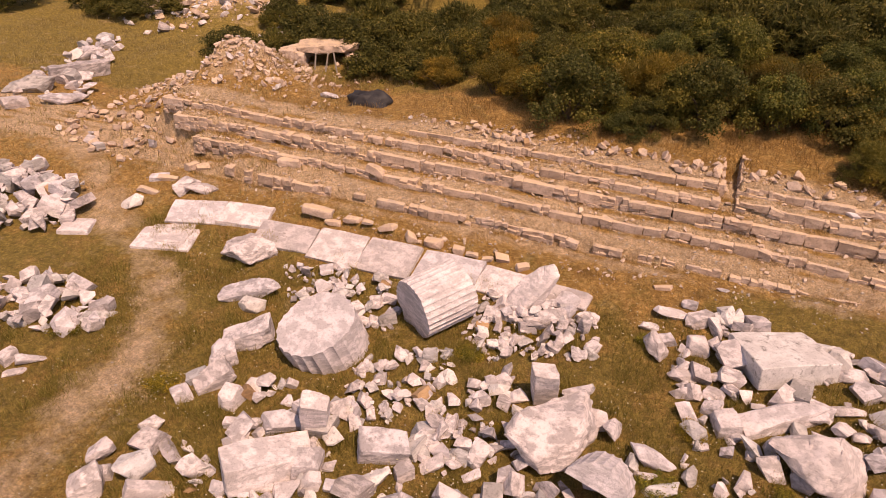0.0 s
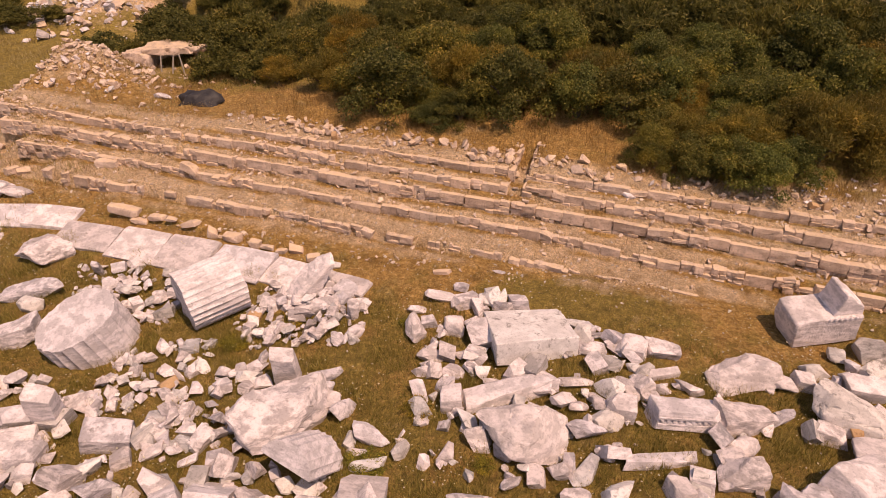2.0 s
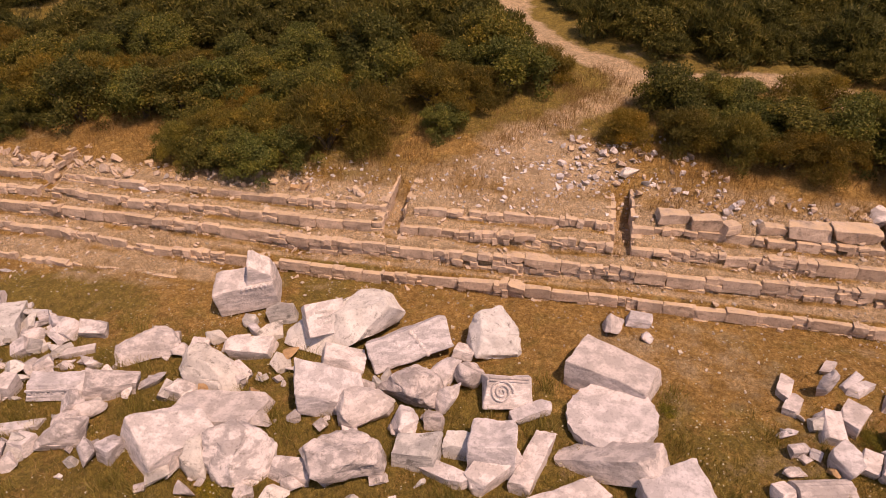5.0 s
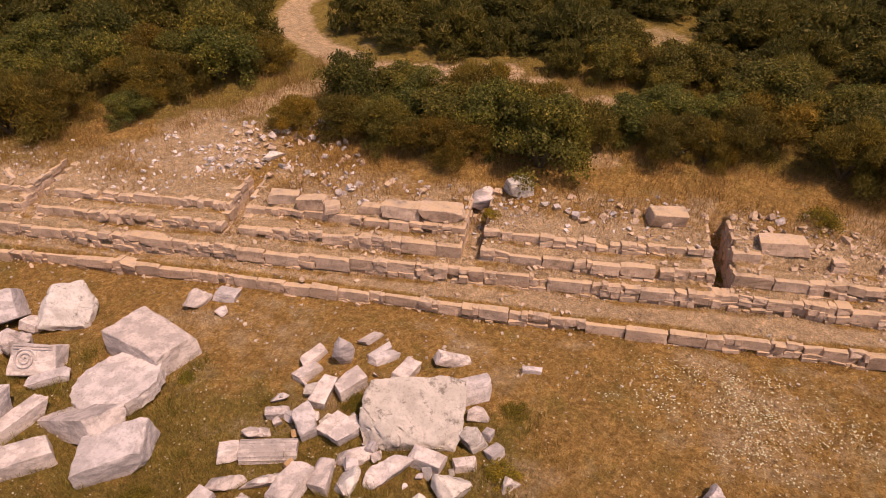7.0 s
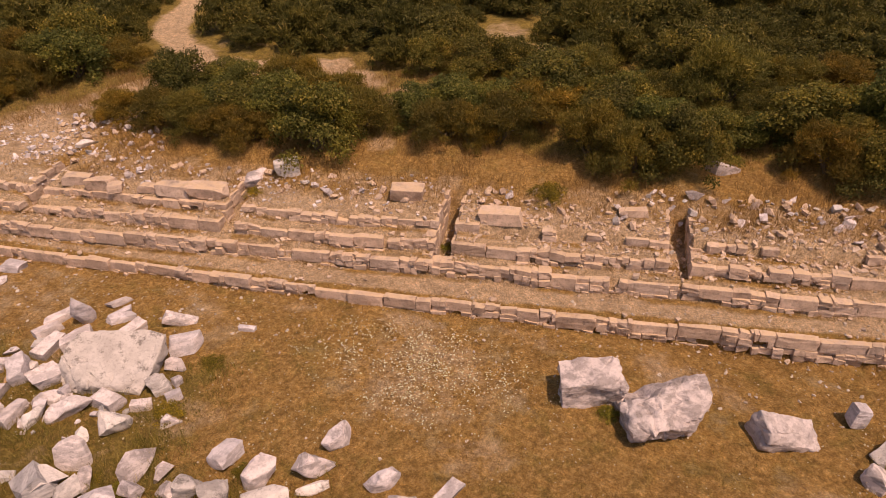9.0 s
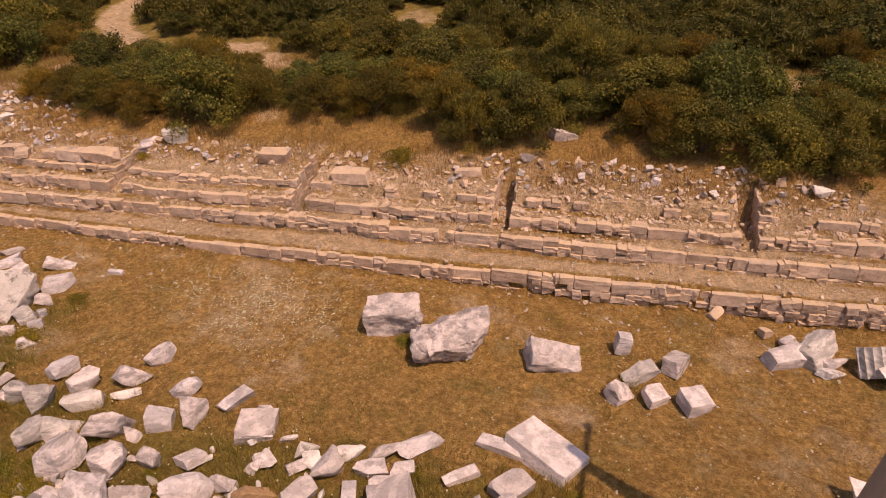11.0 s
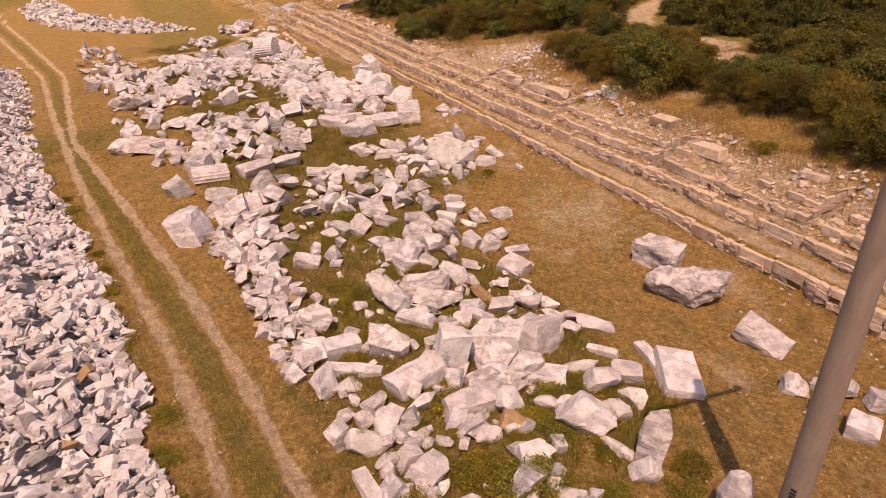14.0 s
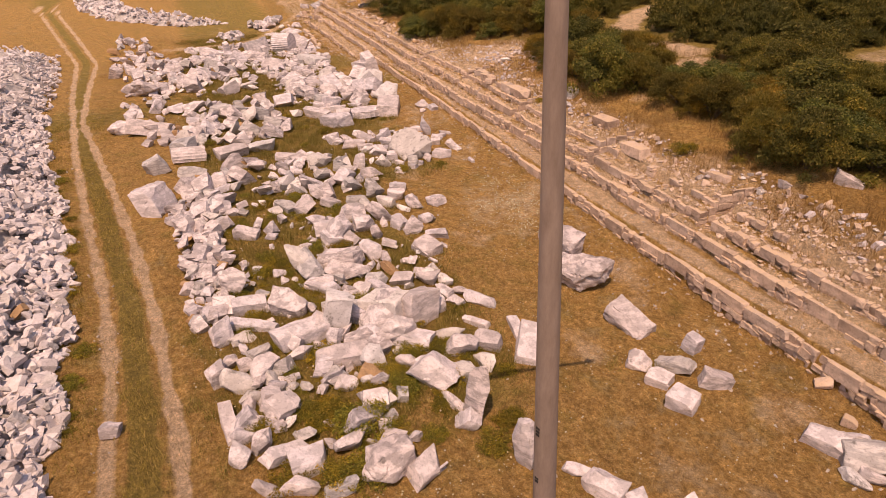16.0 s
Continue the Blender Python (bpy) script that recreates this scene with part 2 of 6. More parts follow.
def east_dip(x, y):
    """The open ground sinks a little towards the east end of the steps."""
    return 0.38 * smooth(37.2, 49.0, x) * smooth(10.7, 15.0, y) * smooth(20.5, 18.2, y)


def ground_height(x, y):
    x, y = np.asarray(x, float), np.asarray(y, float)
    low = np.interp(x, (-60, -30, -8, -3, 2, 7, 14, 22, 66), (-1.1, -1.1, -1.15, -0.85, -0.5, -0.22, -0.06, 0.02, 0.12))
    g = low + (0.12 - 0.5 * low) * smooth(12.5, 17.4, y) + 0.12 * smooth(6, 0, y) - east_dip(x, y)
    for c in COURSES:
        yk = np.interp(x, c["xs"], c["ys"])
        s = smooth(0.03, 0.15, y - yk) * smooth(c["x0"] - 1.5, c["x0"] + 0.5, x) * smooth(c["x1"] + 1.5, c["x1"] - 0.5, x)
        g = g * (1 - s) + np.maximum(g, course_top(c, x) + 0.015 + 0.08 * np.minimum(y - yk, 1.0)) * s
    rise = np.interp(y, (20.8, 22, 24, 28, 33, 40, 60, 120, 400), (0, 0.2, 0.5, 1.0, 1.6, 2.05, 5.0, 14.0, 30.0))
    west = np.interp(x, (-60, -32, -27, -19, -13, -8, -3, 4), (-0.5, -0.7, -1.3, -1.4, -0.5, 0.3, 0.8, 1.0))
    g = g + rise * np.where(y < 45, west, np.maximum(west, smooth(45, 70, y)))
    for mx, my, sx, sy, up in MOUNDS:
        g = g + up * np.exp(-((x - mx) / sx) ** 2 - ((y - my) / sy) ** 2)
    for gx, half, front, floor in GAPS:
        inside = smooth(half + 0.10, half - 0.02, np.abs(x - gx)) * smooth(front - 0.2, front, y) * smooth(22.6, 21.6, y)
        g = g * (1 - inside) + np.minimum(g, floor + 0.16 * np.maximum(y - front, 0)) * inside
    return g + ripple(x, y) * (0.5 + 0.8 * smooth(21, 24, y))

# ---- mesh helpers --------------------------------------------------------------------------------
def part(name, bm, mat, parent=None, label="", sharp=None):
    me = bpy.data.meshes.new(name)
    bm.to_mesh(me)
    bm.free()
    me.materials.append(mat)
    if sharp is not None:
        me.polygons.foreach_set("use_smooth", [True] * len(me.polygons))
        me.set_sharp_from_angle(angle=radians(sharp))
    ob = new(name, me)
    if parent is not None:
        ob.parent = parent
    if label:
        ob["label"] = label
    return ob


def raw_mesh(name, verts, faces, mat, smooth_shade=False):
    """A mesh out of numpy arrays: verts (n, 3), faces (m, 3 or 4)."""
    me = bpy.data.meshes.new(name)
    verts, faces = np.asarray(verts, np.float32), np.asarray(faces, np.int32)
    k = faces.shape[1]
    me.vertices.add(len(verts))
    me.vertices.foreach_set("co", verts.ravel())
    me.loops.add(faces.size)
    me.loops.foreach_set("vertex_index", faces.ravel())
    me.polygons.add(len(faces))
    me.polygons.foreach_set("loop_start", np.arange(0, faces.size, k, dtype=np.int32))
    me.update(calc_edges=True)
    me.polygons.foreach_set("use_smooth", [smooth_shade] * len(faces))
    me.materials.append(mat)
    return me


def cut_stone(rng, sx, sy, sz, cuts, jitter, depth=(0.70, 0.95), bevel=0.03, shear=0.0, hull=0):
    """A block whose corners and edges have been knocked off by random planes."""
    bm = bmesh.new()
    if hull:
        for _ in range(hull):
            d = Vector((rng.gauss(0, 1), rng.gauss(0, 1), rng.gauss(0, 1))).normalized()
            box = 0.5 / max(abs(d.x), abs(d.y), abs(d.z))
            bm.verts.new(d * (0.62 * box + 0.38 * 0.5) * rng.uniform(0.82, 1.08))
        r = bmesh.ops.convex_hull(bm, input=bm.verts[:])
        bmesh.ops.delete(bm, geom=[g for g in r["geom_interior"] if isinstance(g, bmesh.types.BMVert)], context="VERTS")
        bmesh.ops.dissolve_limit(bm, angle_limit=radians(9), verts=bm.verts[:], edges=bm.edges[:])
    else:
        bmesh.ops.create_cube(bm, size=1.0)
    for v in bm.verts:
        v.co = Vector((v.co.x * (1 + rng.uniform(-jitter, jitter)), v.co.y * (1 + rng.uniform(-jitter, jitter)), v.co.z * (1 + rng.uniform(-jitter, jitter))))
    for _ in range(cuts):
        n = Vector((rng.gauss(0, 1), rng.gauss(0, 1), rng.gauss(0.25, 0.85))).normalized()
        reach = max(v.co.dot(n) for v in bm.verts)
        at = n * (reach * rng.uniform(*depth))
        r = bmesh.ops.bisect_plane(bm, geom=bm.verts[:] + bm.edges[:] + bm.faces[:], plane_co=at, plane_no=n, clear_outer=True)
        edge = [e for e in r["geom_cut"] if isinstance(e, bmesh.types.BMEdge)]
        if edge:
            bmesh.ops.edgeloop_fill(bm, edges=edge)
    if shear:
        k = [rng.gauss(0, shear) for _ in range(4)]
        for v in bm.verts:
            v.co = Vector((v.co.x + k[0] * v.co.y + k[1] * v.co.z, v.co.y + k[2] * v.co.z, v.co.z + k[3] * v.co.x))
    lo = [min(v.co[a] for v in bm.verts) for a in range(3)]
    hi = [max(v.co[a] for v in bm.verts) for a in range(3)]
    for v in bm.verts:
        v.co = Vector([((v.co[a] - lo[a]) / (hi[a] - lo[a]) - 0.5) * (sx, sy, sz)[a] for a in range(3)])
    bmesh.ops.remove_doubles(bm, verts=bm.verts, dist=0.02 * min(sx, sy, sz))
    if bevel:
        bmesh.ops.bevel(bm, geom=bm.edges[:], offset=bevel * min(sx, sy, sz), segments=1, affect="EDGES", profile=0.5, clamp_overlap=True)
    return bm


def roughen(bm, levels, amount, size, rng):
    """Splits the faces and pushes the skin in and out, as weathered and broken stone has it."""
    bmesh.ops.triangulate(bm, faces=bm.faces[:])
    for _ in range(levels):
        bmesh.ops.subdivide_edges(bm, edges=[e for e in bm.edges if e.calc_length() > 0.06], cuts=1, use_grid_fill=False)
        bmesh.ops.triangulate(bm, faces=bm.faces[:])
    bm.normal_update()
    off = Vector((rng.uniform(-50, 50), rng.uniform(-50, 50), rng.uniform(-50, 50)))
    for v in bm.verts:
        p = v.co / size + off
        d = 0.8 * noise.noise(p * 0.8) + 0.45 * noise.noise(p * 2.3) + 0.26 * noise.noise(p * 5.6)
        crack = abs(noise.noise(p * 0.9 + Vector((7, 3, 1))))
        v.co += v.normal * amount * (d - (0.35 if crack < 0.035 else 0.0))
    return bm


def ground_at(x, y):
    return float(ground_height(x, y))


# ---- ground --------------------------------------------------------------------------------------
LEFT_TRACK = [(-60.0, -17.0), (-30.0, -10.5), (-9.7, -6.0), (10.08, -3.9), (23.11, -2.28), (33.48, -0.66), (39.2, 0.31), (42.88, 0.77), (45.9, 0.96), (55.62, 1.18), (82.62, 1.39)]
RIGHT_TRACK = [(-60.0, -15.0), (-30.0, -8.5), (-8.6, -4.2), (16.42, -2.6), (27.32, -0.44), (35.1, 1.01), (41.15, 1.93), (44.39, 2.26), (47.3, 2.58), (55.62, 2.9), (82.62, 3.23)]
WEST_PATH = [(-12.6, 2), (-12.9, 5.8), (-13.2, 8), (-14.2, 10.3), (-17, 12.2), (-20.5, 14.2), (-24, 17), (-30, 18)]
CLEARED = [(16.2, 44.16), (17.17, 38.54), (18.9, 35.09), (21.49, 32.5), (23.44, 30.66), (26.57, 30.98), (29.92, 31.2)]
OPENINGS = [(34.0, 28.7, 1.0), (37.0, 37.0, 1.2), (39.0, 33.8, 0.9), (-6.5, 30.2, 1.0), (-4.7, 36.1, 1.3), (31.6, 29.9, 1.1), (34.2, 24.7, 0.6), (54.2, 29.7, 1.1), (35.7, 33.1, 0.8)]
CLEARED_LOW = [(18.25, 24.5), (19.87, 26.23), (21.49, 27.96), (23.22, 30.34)]


def near_line(px, py, pts):
    best = np.full(np.shape(px), 1e9)
    for (ax, ay), (bx, by) in zip(pts, pts[1:]):
        dx, dy = bx - ax, by - ay
        s = np.clip(((px - ax) * dx + (py - ay) * dy) / (dx * dx + dy * dy), 0, 1)
        best = np.minimum(best, np.hypot(px - ax - s * dx, py - ay - s * dy))
    return best


def build_ground():
    far = np.array([1.2, 3, 6, 11, 20, 40, 80, 160, 320, 640, 1300])
    fine = [np.arange(gx - 0.75, gx + 0.76, 0.06) for gx, half, front, floor in GAPS]
    xs = np.unique(np.round(np.concatenate([-44 - far[::-1], np.arange(-44, 68.01, 0.28), 68 + far] + fine), 3))
    ys = np.concatenate([-16 - far[::-1], np.arange(-16, -7, 0.3), np.arange(-7, 5.0, 0.12), np.arange(5.0, 15.0, 0.28), np.arange(15.0, 21.4, 0.075), np.arange(21.4, 25.0, 0.16), np.arange(25.0, 48.01, 0.35), 48 + far])
    X, Y = np.meshgrid(xs, ys)
    Z = ground_height(X, Y)
    worn = np.minimum(near_line(X, Y, LEFT_TRACK), near_line(X, Y, RIGHT_TRACK))
    Z -= 0.06 * smooth(0.5, 0.1, worn)
    jag = 0.04 * np.sin(1.3 * X) + 0.03 * np.sin(3.7 * X + 2.0 * Y)
    bare = np.maximum(smooth(0.27, 0.02, near_line(X, Y, RIGHT_TRACK) + jag), 0.8 * smooth(0.31, 0.0, near_line(X, Y, LEFT_TRACK) + jag))
    bare = np.maximum(bare, 0.40 * smooth(1.7, 0.0, near_line(X, Y, WEST_PATH) + 2 * jag))
    bare = np.maximum(bare, 0.8 * smooth(1.3, 0.3, near_line(X, Y, CLEARED) + jag))
    bare = np.maximum(bare, 0.45 * smooth(1.4, 0.3, near_line(X, Y, CLEARED_LOW) + jag))
    kerb = np.interp(X, COURSES[2]["xs"], COURSES[2]["ys"])
    tread = np.maximum(0.72 * smooth(0.1, 0.4, Y - kerb) * smooth(22.2, 20.6, Y) * smooth(2, 10, X), 0.58 * smooth(16.2, 17.6, Y) * smooth(21.8, 20.5, Y) * smooth(16, 6, X))
    for c in COURSES:
        foot = Y - np.interp(X, c["xs"], c["ys"])
        tread = tread * (1 - 0.75 * np.exp(-((foot + 0.16) / 0.16) ** 2) * (0.3 + 0.7 * (np.sin(1.3 * X + 2 * foot) * np.sin(0.61 * X) > -0.2)))
    bare = np.maximum(bare, tread)
    bare = np.maximum(bare, 0.20 * smooth(3.0, 0.3, np.hypot((X - 37.8) / 1.7, Y - 15.65)))
    bare = np.maximum(bare, 0.32 * smooth(3.4, 0.5, np.hypot((X - 24.3) / 1.3, (Y - 16.3))))
    bare = np.maximum(bare, 0.22 * smooth(3.5, 0.5, np.hypot((X - 53.5) / 1.6, (Y - 13.1))))
    bare = np.maximum(bare, 0.6 * smooth(3.4, 1.0, np.hypot((X - 20.1) / 1.2, Y - 23.3)))
    for mx, my, sx, sy, up in (MOUNDS[0], MOUNDS[2], (-23.5, 18.6, 3.5, 1.6, 0.0)):
        bare = np.maximum(bare, 0.62 * np.exp(-((X - mx) / sx) ** 2 - ((Y - my) / sy) ** 2))
    blot = np.sin(0.9 * X + 1.9 * np.sin(0.7 * Y)) * np.cos(1.15 * Y + 1.1 * np.sin(0.8 * X))
    bare = np.maximum(bare, 0.26 * smooth(0.1, 0.8, blot) * smooth(22, 26, X) * smooth(11.5, 13.0, Y) * smooth(18.4, 17.6, Y))
    bare = np.maximum(bare, 0.30 * smooth(20.3, 20.8, Y) * smooth(23.6, 22.2, Y) * smooth(10, 14, X))
    for a, b, r in OPENINGS:
        bare = np.maximum(bare, 0.45 * smooth(1.6 * r, 0.5 * r, np.hypot(X - a, Y - b)))
    green = 0.34 * smooth(16, 13, Y) * smooth(2.0, 5.2, Y) * smooth(51.3, 45.9, X) * (1 - smooth(32, 34, X) * smooth(10.4, 12.0, Y))
    green = np.maximum(green, 0.05 * smooth(19, 17, Y))
    green = np.maximum(green, 0.6 * smooth(0.9, 0.3, np.abs(near_line(X, Y, LEFT_TRACK) - near_line(X, Y, RIGHT_TRACK))))
    green = np.maximum(green, 0.5 * smooth(2.2, 0.8, np.hypot((X - 5.2) / 2.0, Y - 15.6)))
    green = np.maximum(green, 0.8 * smooth(24.0, 27.0, Y))
    n, m = X.shape
    idx = np.arange(n * m).reshape(n, m)
    quads = np.stack([idx[:-1, :-1], idx[:-1, 1:], idx[1:, 1:], idx[1:, :-1]], -1).reshape(-1, 4)
    me = raw_mesh("ground", np.stack([X, Y, Z], -1).reshape(-1, 3), quads, earth, True)
    for name, values in (("bare", bare), ("green", green)):
        a = me.attributes.new(name, "FLOAT", "POINT")
        a.data.foreach_set("value", values.astype(np.float32).ravel())
    return tagged(new("ground", me), "dry grassy earth with worn tracks and bare patches", "ground", kind="structure")


build_ground()

# ---- the scattered marble ------------------------------------------------------------------------
KINDS = {
    "B": ("marble_boulder", marble, "broken white marble boulder lying in dry grass", "boulder"),
    "S": ("marble_block", marble_pale, "squared white marble building block, chipped edges", "stone block"),
    "C": ("carved_block", marble_pale, "broken marble block with worn carved ornament", "carved stone"),
    "F": ("limestone_block", limestone, "rough tan limestone block beside the steps", "stone block"),
    "K": ("limestone_block", limestone, "large squared tan limestone block on the top course", "stone block"),
    "P": ("paving_slab", marble_pale, "flat white marble paving slab in the earth", "stone slab"),
    "O": ("ochre_stone", ochre_stone, "rust-coloured field stone among the marble", "stone"),
    "D": ("grey_boulder", marble_grey, "hollowed grey marble fragment on dry grass", "boulder"),
}
stone_rng = random.Random(11)


def stone(kind, x, y, length, depth, height, yaw, upright=0):
    """One loose stone, resting on the ground: its middle, its three sizes and its turn."""
    rng = stone_rng
    name, mat, label, category = KINDS[kind]
    if kind == "B" and x > 24 and length < 1.7 and y < 18 and not upright:
        height *= 1.25
    small = min(length, depth, height)
    if kind == "B":
        bm = cut_stone(rng, length * 1.22, depth * 1.34, height * 1.40, rng.randint(3, 6), 0.08, (0.66, 0.92), 0.02, 0.10, rng.choice((0, 13, 15, 17)) if length < 1.15 else rng.choice((0, 17, 21)))
        if rng.random() < 0.22 and length > 0.5:
            mat, label = marble_lichen, "lichen-stained broken marble boulder among the ruins"
        elif rng.random() < 0.12:
            mat, label = marble_grey, "grey weathered marble boulder among the ruins"
        elif rng.random() < 0.35:
            mat = marble_pale
    elif kind in "SCK":
        bm = cut_stone(rng, length * 1.10, depth * 1.18, height * 1.15, rng.randint(3, 5), 0.10, (0.70, 0.94), 0.025, 0.08)
    elif kind == "P":
        bm = cut_stone(rng, length, depth, height, 4, 0.12, (0.80, 0.95), 0.10)
    else:
        bm = cut_stone(rng, length * 1.05, depth * 1.05, height * 1.1, 6, 0.14, (0.68, 0.95), 0.06, 0.08)
    roughen(bm, 3 if length > 1.0 else 2 if length > 0.4 else 1, (0.115 if kind in "BD" else 0.08) * small, max(0.3, 0.8 * small), rng)
    ob = part(name, bm, mat, sharp=32)
    tilt = (0.03 if kind in "PK" else 0.12 if kind in "SC" else 0.27 if x > 24 and length < 1.7 and not upright else 0.17)
    lift = height * (0.46 if upright else 0.40)
    if kind == "P":
        lift = height * 0.12
    ob.matrix_basis = Matrix.Translation((x, y, ground_at(x, y) + lift)) @ Euler((rng.gauss(0, tilt), rng.gauss(0, tilt), radians(yaw))).to_matrix().to_4x4()
    if kind == "C":
        carve(ob, length, depth, height)
    return tagged(ob, label, category, "scattered marble" if kind in "BSCPD" else "loose stones")


def carve(ob, length, depth, height):
    """A worn band of egg shapes and a fillet along the upper front edge of a carved block."""
    rng = stone_rng
    bm = bmesh.new()
    count = max(4, int(length / 0.16))
    for i in range(count):
        px = (i + 0.5) / count * length * 0.8 - length * 0.4
        r = bmesh.ops.create_icosphere(bm, subdivisions=1, radius=0.5)
        bmesh.ops.scale(bm, verts=r["verts"], vec=(0.10, 0.05, 0.16 * min(1.0, height * 1.6)))
        bmesh.ops.translate(bm, verts=r["verts"], vec=(px, -depth * 0.485, height * 0.10 + rng.uniform(-0.01, 0.01)))
    for z in (-0.10, 0.28):
        r = bmesh.ops.create_cube(bm, size=1.0)
        bmesh.ops.scale(bm, verts=r["verts"], vec=(length * 0.82, 0.05, 0.045))
        bmesh.ops.translate(bm, verts=r["verts"], vec=(0, -depth * 0.485, height * z))
    part("carved_band", bm, marble_pale, ob, "worn egg moulding band", 40)


stone("B", -33.33, 21.75, 2.18, 1.07, 0.80, 35)
stone("B", -29.98, 21.01, 1.94, 0.63, 0.47, 49)
stone("B", -31.51, 19.46, 1.08, 0.62, 0.46, 58)
stone("B", -33.63, 25.32, 2.84, 0.94, 0.70, 68)
stone("B", -36.34, 28.61, 1.58, 0.82, 0.61, 80)
stone("B", -39.54, 32.70, 1.28, 0.83, 0.62, 110)
stone("B", -38.64, 30.35, 0.88, 0.39, 0.30, 61)
stone("B", -17.95, 16.05, 0.92, 0.54, 0.40, 55)
stone("F", -18.75, 17.37, 0.57, 0.39, 0.30, 77)
stone("B", -19.31, 14.41, 0.77, 0.52, 0.39, 25)
stone("P", -19.54, 16.30, 0.81, 0.48, 0.22, 25)
stone("F", -19.38, 15.42, 0.87, 0.29, 0.22, 12)
stone("P", -20.35, 12.69, 1.19, 1.04, 0.22, 21)
stone("P", -16.82, 13.64, 1.67, 1.47, 0.22, 19)
stone("B", -15.48, 8.84, 1.05, 0.33, 0.25, 56)
stone("B", -18.19, 9.82, 0.84, 0.33, 0.24, 41)
stone("B", -16.36, 6.53, 0.49, 0.33, 0.25, 84)
stone("B", -15.73, 6.74, 0.72, 0.27, 0.20, 41)
stone("B", -15.72, 6.17, 0.51, 0.16, 0.12, 42)
stone("F", -11.90, 16.16, 1.14, 0.41, 0.31, 11)
stone("F", -11.20, 16.04, 0.64, 0.26, 0.19, 15)
stone("F", -10.44, 16.19, 0.70, 0.29, 0.22, 5)
stone("F", -9.84, 16.20, 0.45, 0.22, 0.16, 9)
stone("F", -9.03, 16.20, 0.69, 0.29, 0.21, 11)
stone("F", -8.05, 16.09, 0.52, 0.35, 0.26, 13)
stone("F", -7.16, 16.05, 0.65, 0.38, 0.28, 5)
stone("F", -6.21, 15.94, 0.43, 0.30, 0.23, 3)
stone("F", -5.68, 15.92, 0.44, 0.23, 0.18, 13)
stone("F", -5.13, 15.90, 0.43, 0.20, 0.15, 15)
stone("F", -4.66, 16.09, 0.58, 0.30, 0.22, 17)
stone("F", -3.87, 15.85, 0.49, 0.26, 0.20, 39)
stone("B", -3.18, 15.69, 0.61, 0.19, 0.14, 14)
stone("F", -14.49, 18.29, 0.97, 0.38, 0.29, 13)
stone("F", -10.72, 18.66, 0.91, 0.40, 0.30, 171)
stone("F", -18.34, 17.54, 0.61, 0.31, 0.23, 34)
stone("B", -17.27, 16.12, 1.13, 0.45, 0.34, 36)
stone("F", -19.14, 16.32, 0.82, 0.26, 0.19, 23)
stone("B", -15.21, 22.94, 0.80, 0.25, 0.19, 172)
stone("F", 0.63, 16.15, 0.60, 0.19, 0.14, 10)
stone("B", 2.38, 16.74, 0.40, 0.14, 0.11, 4)
stone("B", 5.86, 20.12, 0.45, 0.19, 0.14, 2)
stone("B", -13.14, 13.45, 1.56, 0.94, 0.70, 30)
stone("B", -11.90, 11.76, 1.70, 0.54, 0.41, 34)
stone("B", -11.38, 11.20, 0.78, 0.53, 0.39, 37)
stone("B", -10.74, 8.84, 0.80, 0.68, 0.51, 67)
stone("B", -10.37, 8.03, 0.91, 0.51, 0.38, 51)
stone("B", -10.87, 7.26, 0.44, 0.44, 0.33, 56)
stone("B", -10.87, 8.01, 0.56, 0.32, 0.24, 44)
stone("B", -10.51, 9.78, 1.30, 0.62, 0.47, 35)
stone("B", -10.83, 6.12, 0.60, 0.33, 0.25, 41)
stone("B", -10.43, 5.69, 0.72, 0.48, 0.36, 93)
stone("B", -9.84, 5.64, 0.88, 0.28, 0.21, 147)
stone("B", -10.18, 4.88, 0.81, 0.60, 0.45, 52)
stone("B", -11.35, 4.99, 0.56, 0.45, 0.34, 50)
stone("B", -10.82, 4.05, 0.69, 0.63, 0.47, 51)
stone("B", -10.81, 4.54, 0.31, 0.32, 0.24, 36)
stone("B", -9.50, 4.57, 0.91, 0.37, 0.27, 37)
stone("S", -7.22, 6.14, 2.14, 0.92, 0.69, 47)
stone("C", -7.82, 7.42, 0.93, 0.47, 0.35, 38)
stone("S", -6.87, 7.59, 0.64, 0.45, 1.28, 22, 1)
stone("B", -8.61, 6.59, 0.62, 0.25, 0.19, 48)
stone("B", -4.96, 7.57, 1.10, 0.66, 0.49, 20)
stone("B", -4.71, 6.54, 0.71, 0.41, 0.31, 33)
stone("B", -4.19, 8.48, 0.76, 0.35, 0.26, 56)
stone("B", -4.22, 7.09, 0.41, 0.32, 0.24, 43)
stone("B", -1.03, 9.31, 2.31, 1.12, 0.84, 53)
stone("S", -1.78, 10.57, 0.67, 0.47, 1.14, 22, 1)
stone("B", -2.93, 10.70, 0.80, 0.32, 0.24, 57)
stone("B", -2.43, 10.35, 0.47, 0.36, 0.27, 35)
stone("B", -0.94, 11.09, 0.80, 0.30, 0.23, 35)
stone("B", -0.79, 10.74, 0.44, 0.24, 0.18, 21)
stone("B", -0.37, 10.18, 0.60, 0.45, 0.34, 120)
stone("B", 0.03, 10.04, 0.92, 0.43, 0.32, 73)
stone("B", 1.07, 9.43, 0.97, 0.41, 0.31, 171)
stone("B", 0.99, 8.89, 0.50, 0.21, 0.16, 2)
stone("B", 1.38, 8.64, 0.78, 0.30, 0.23, 27)
stone("B", -3.38, 14.15, 2.37, 0.74, 0.56, 39)
stone("B", -2.54, 13.74, 1.20, 0.57, 0.43, 24)
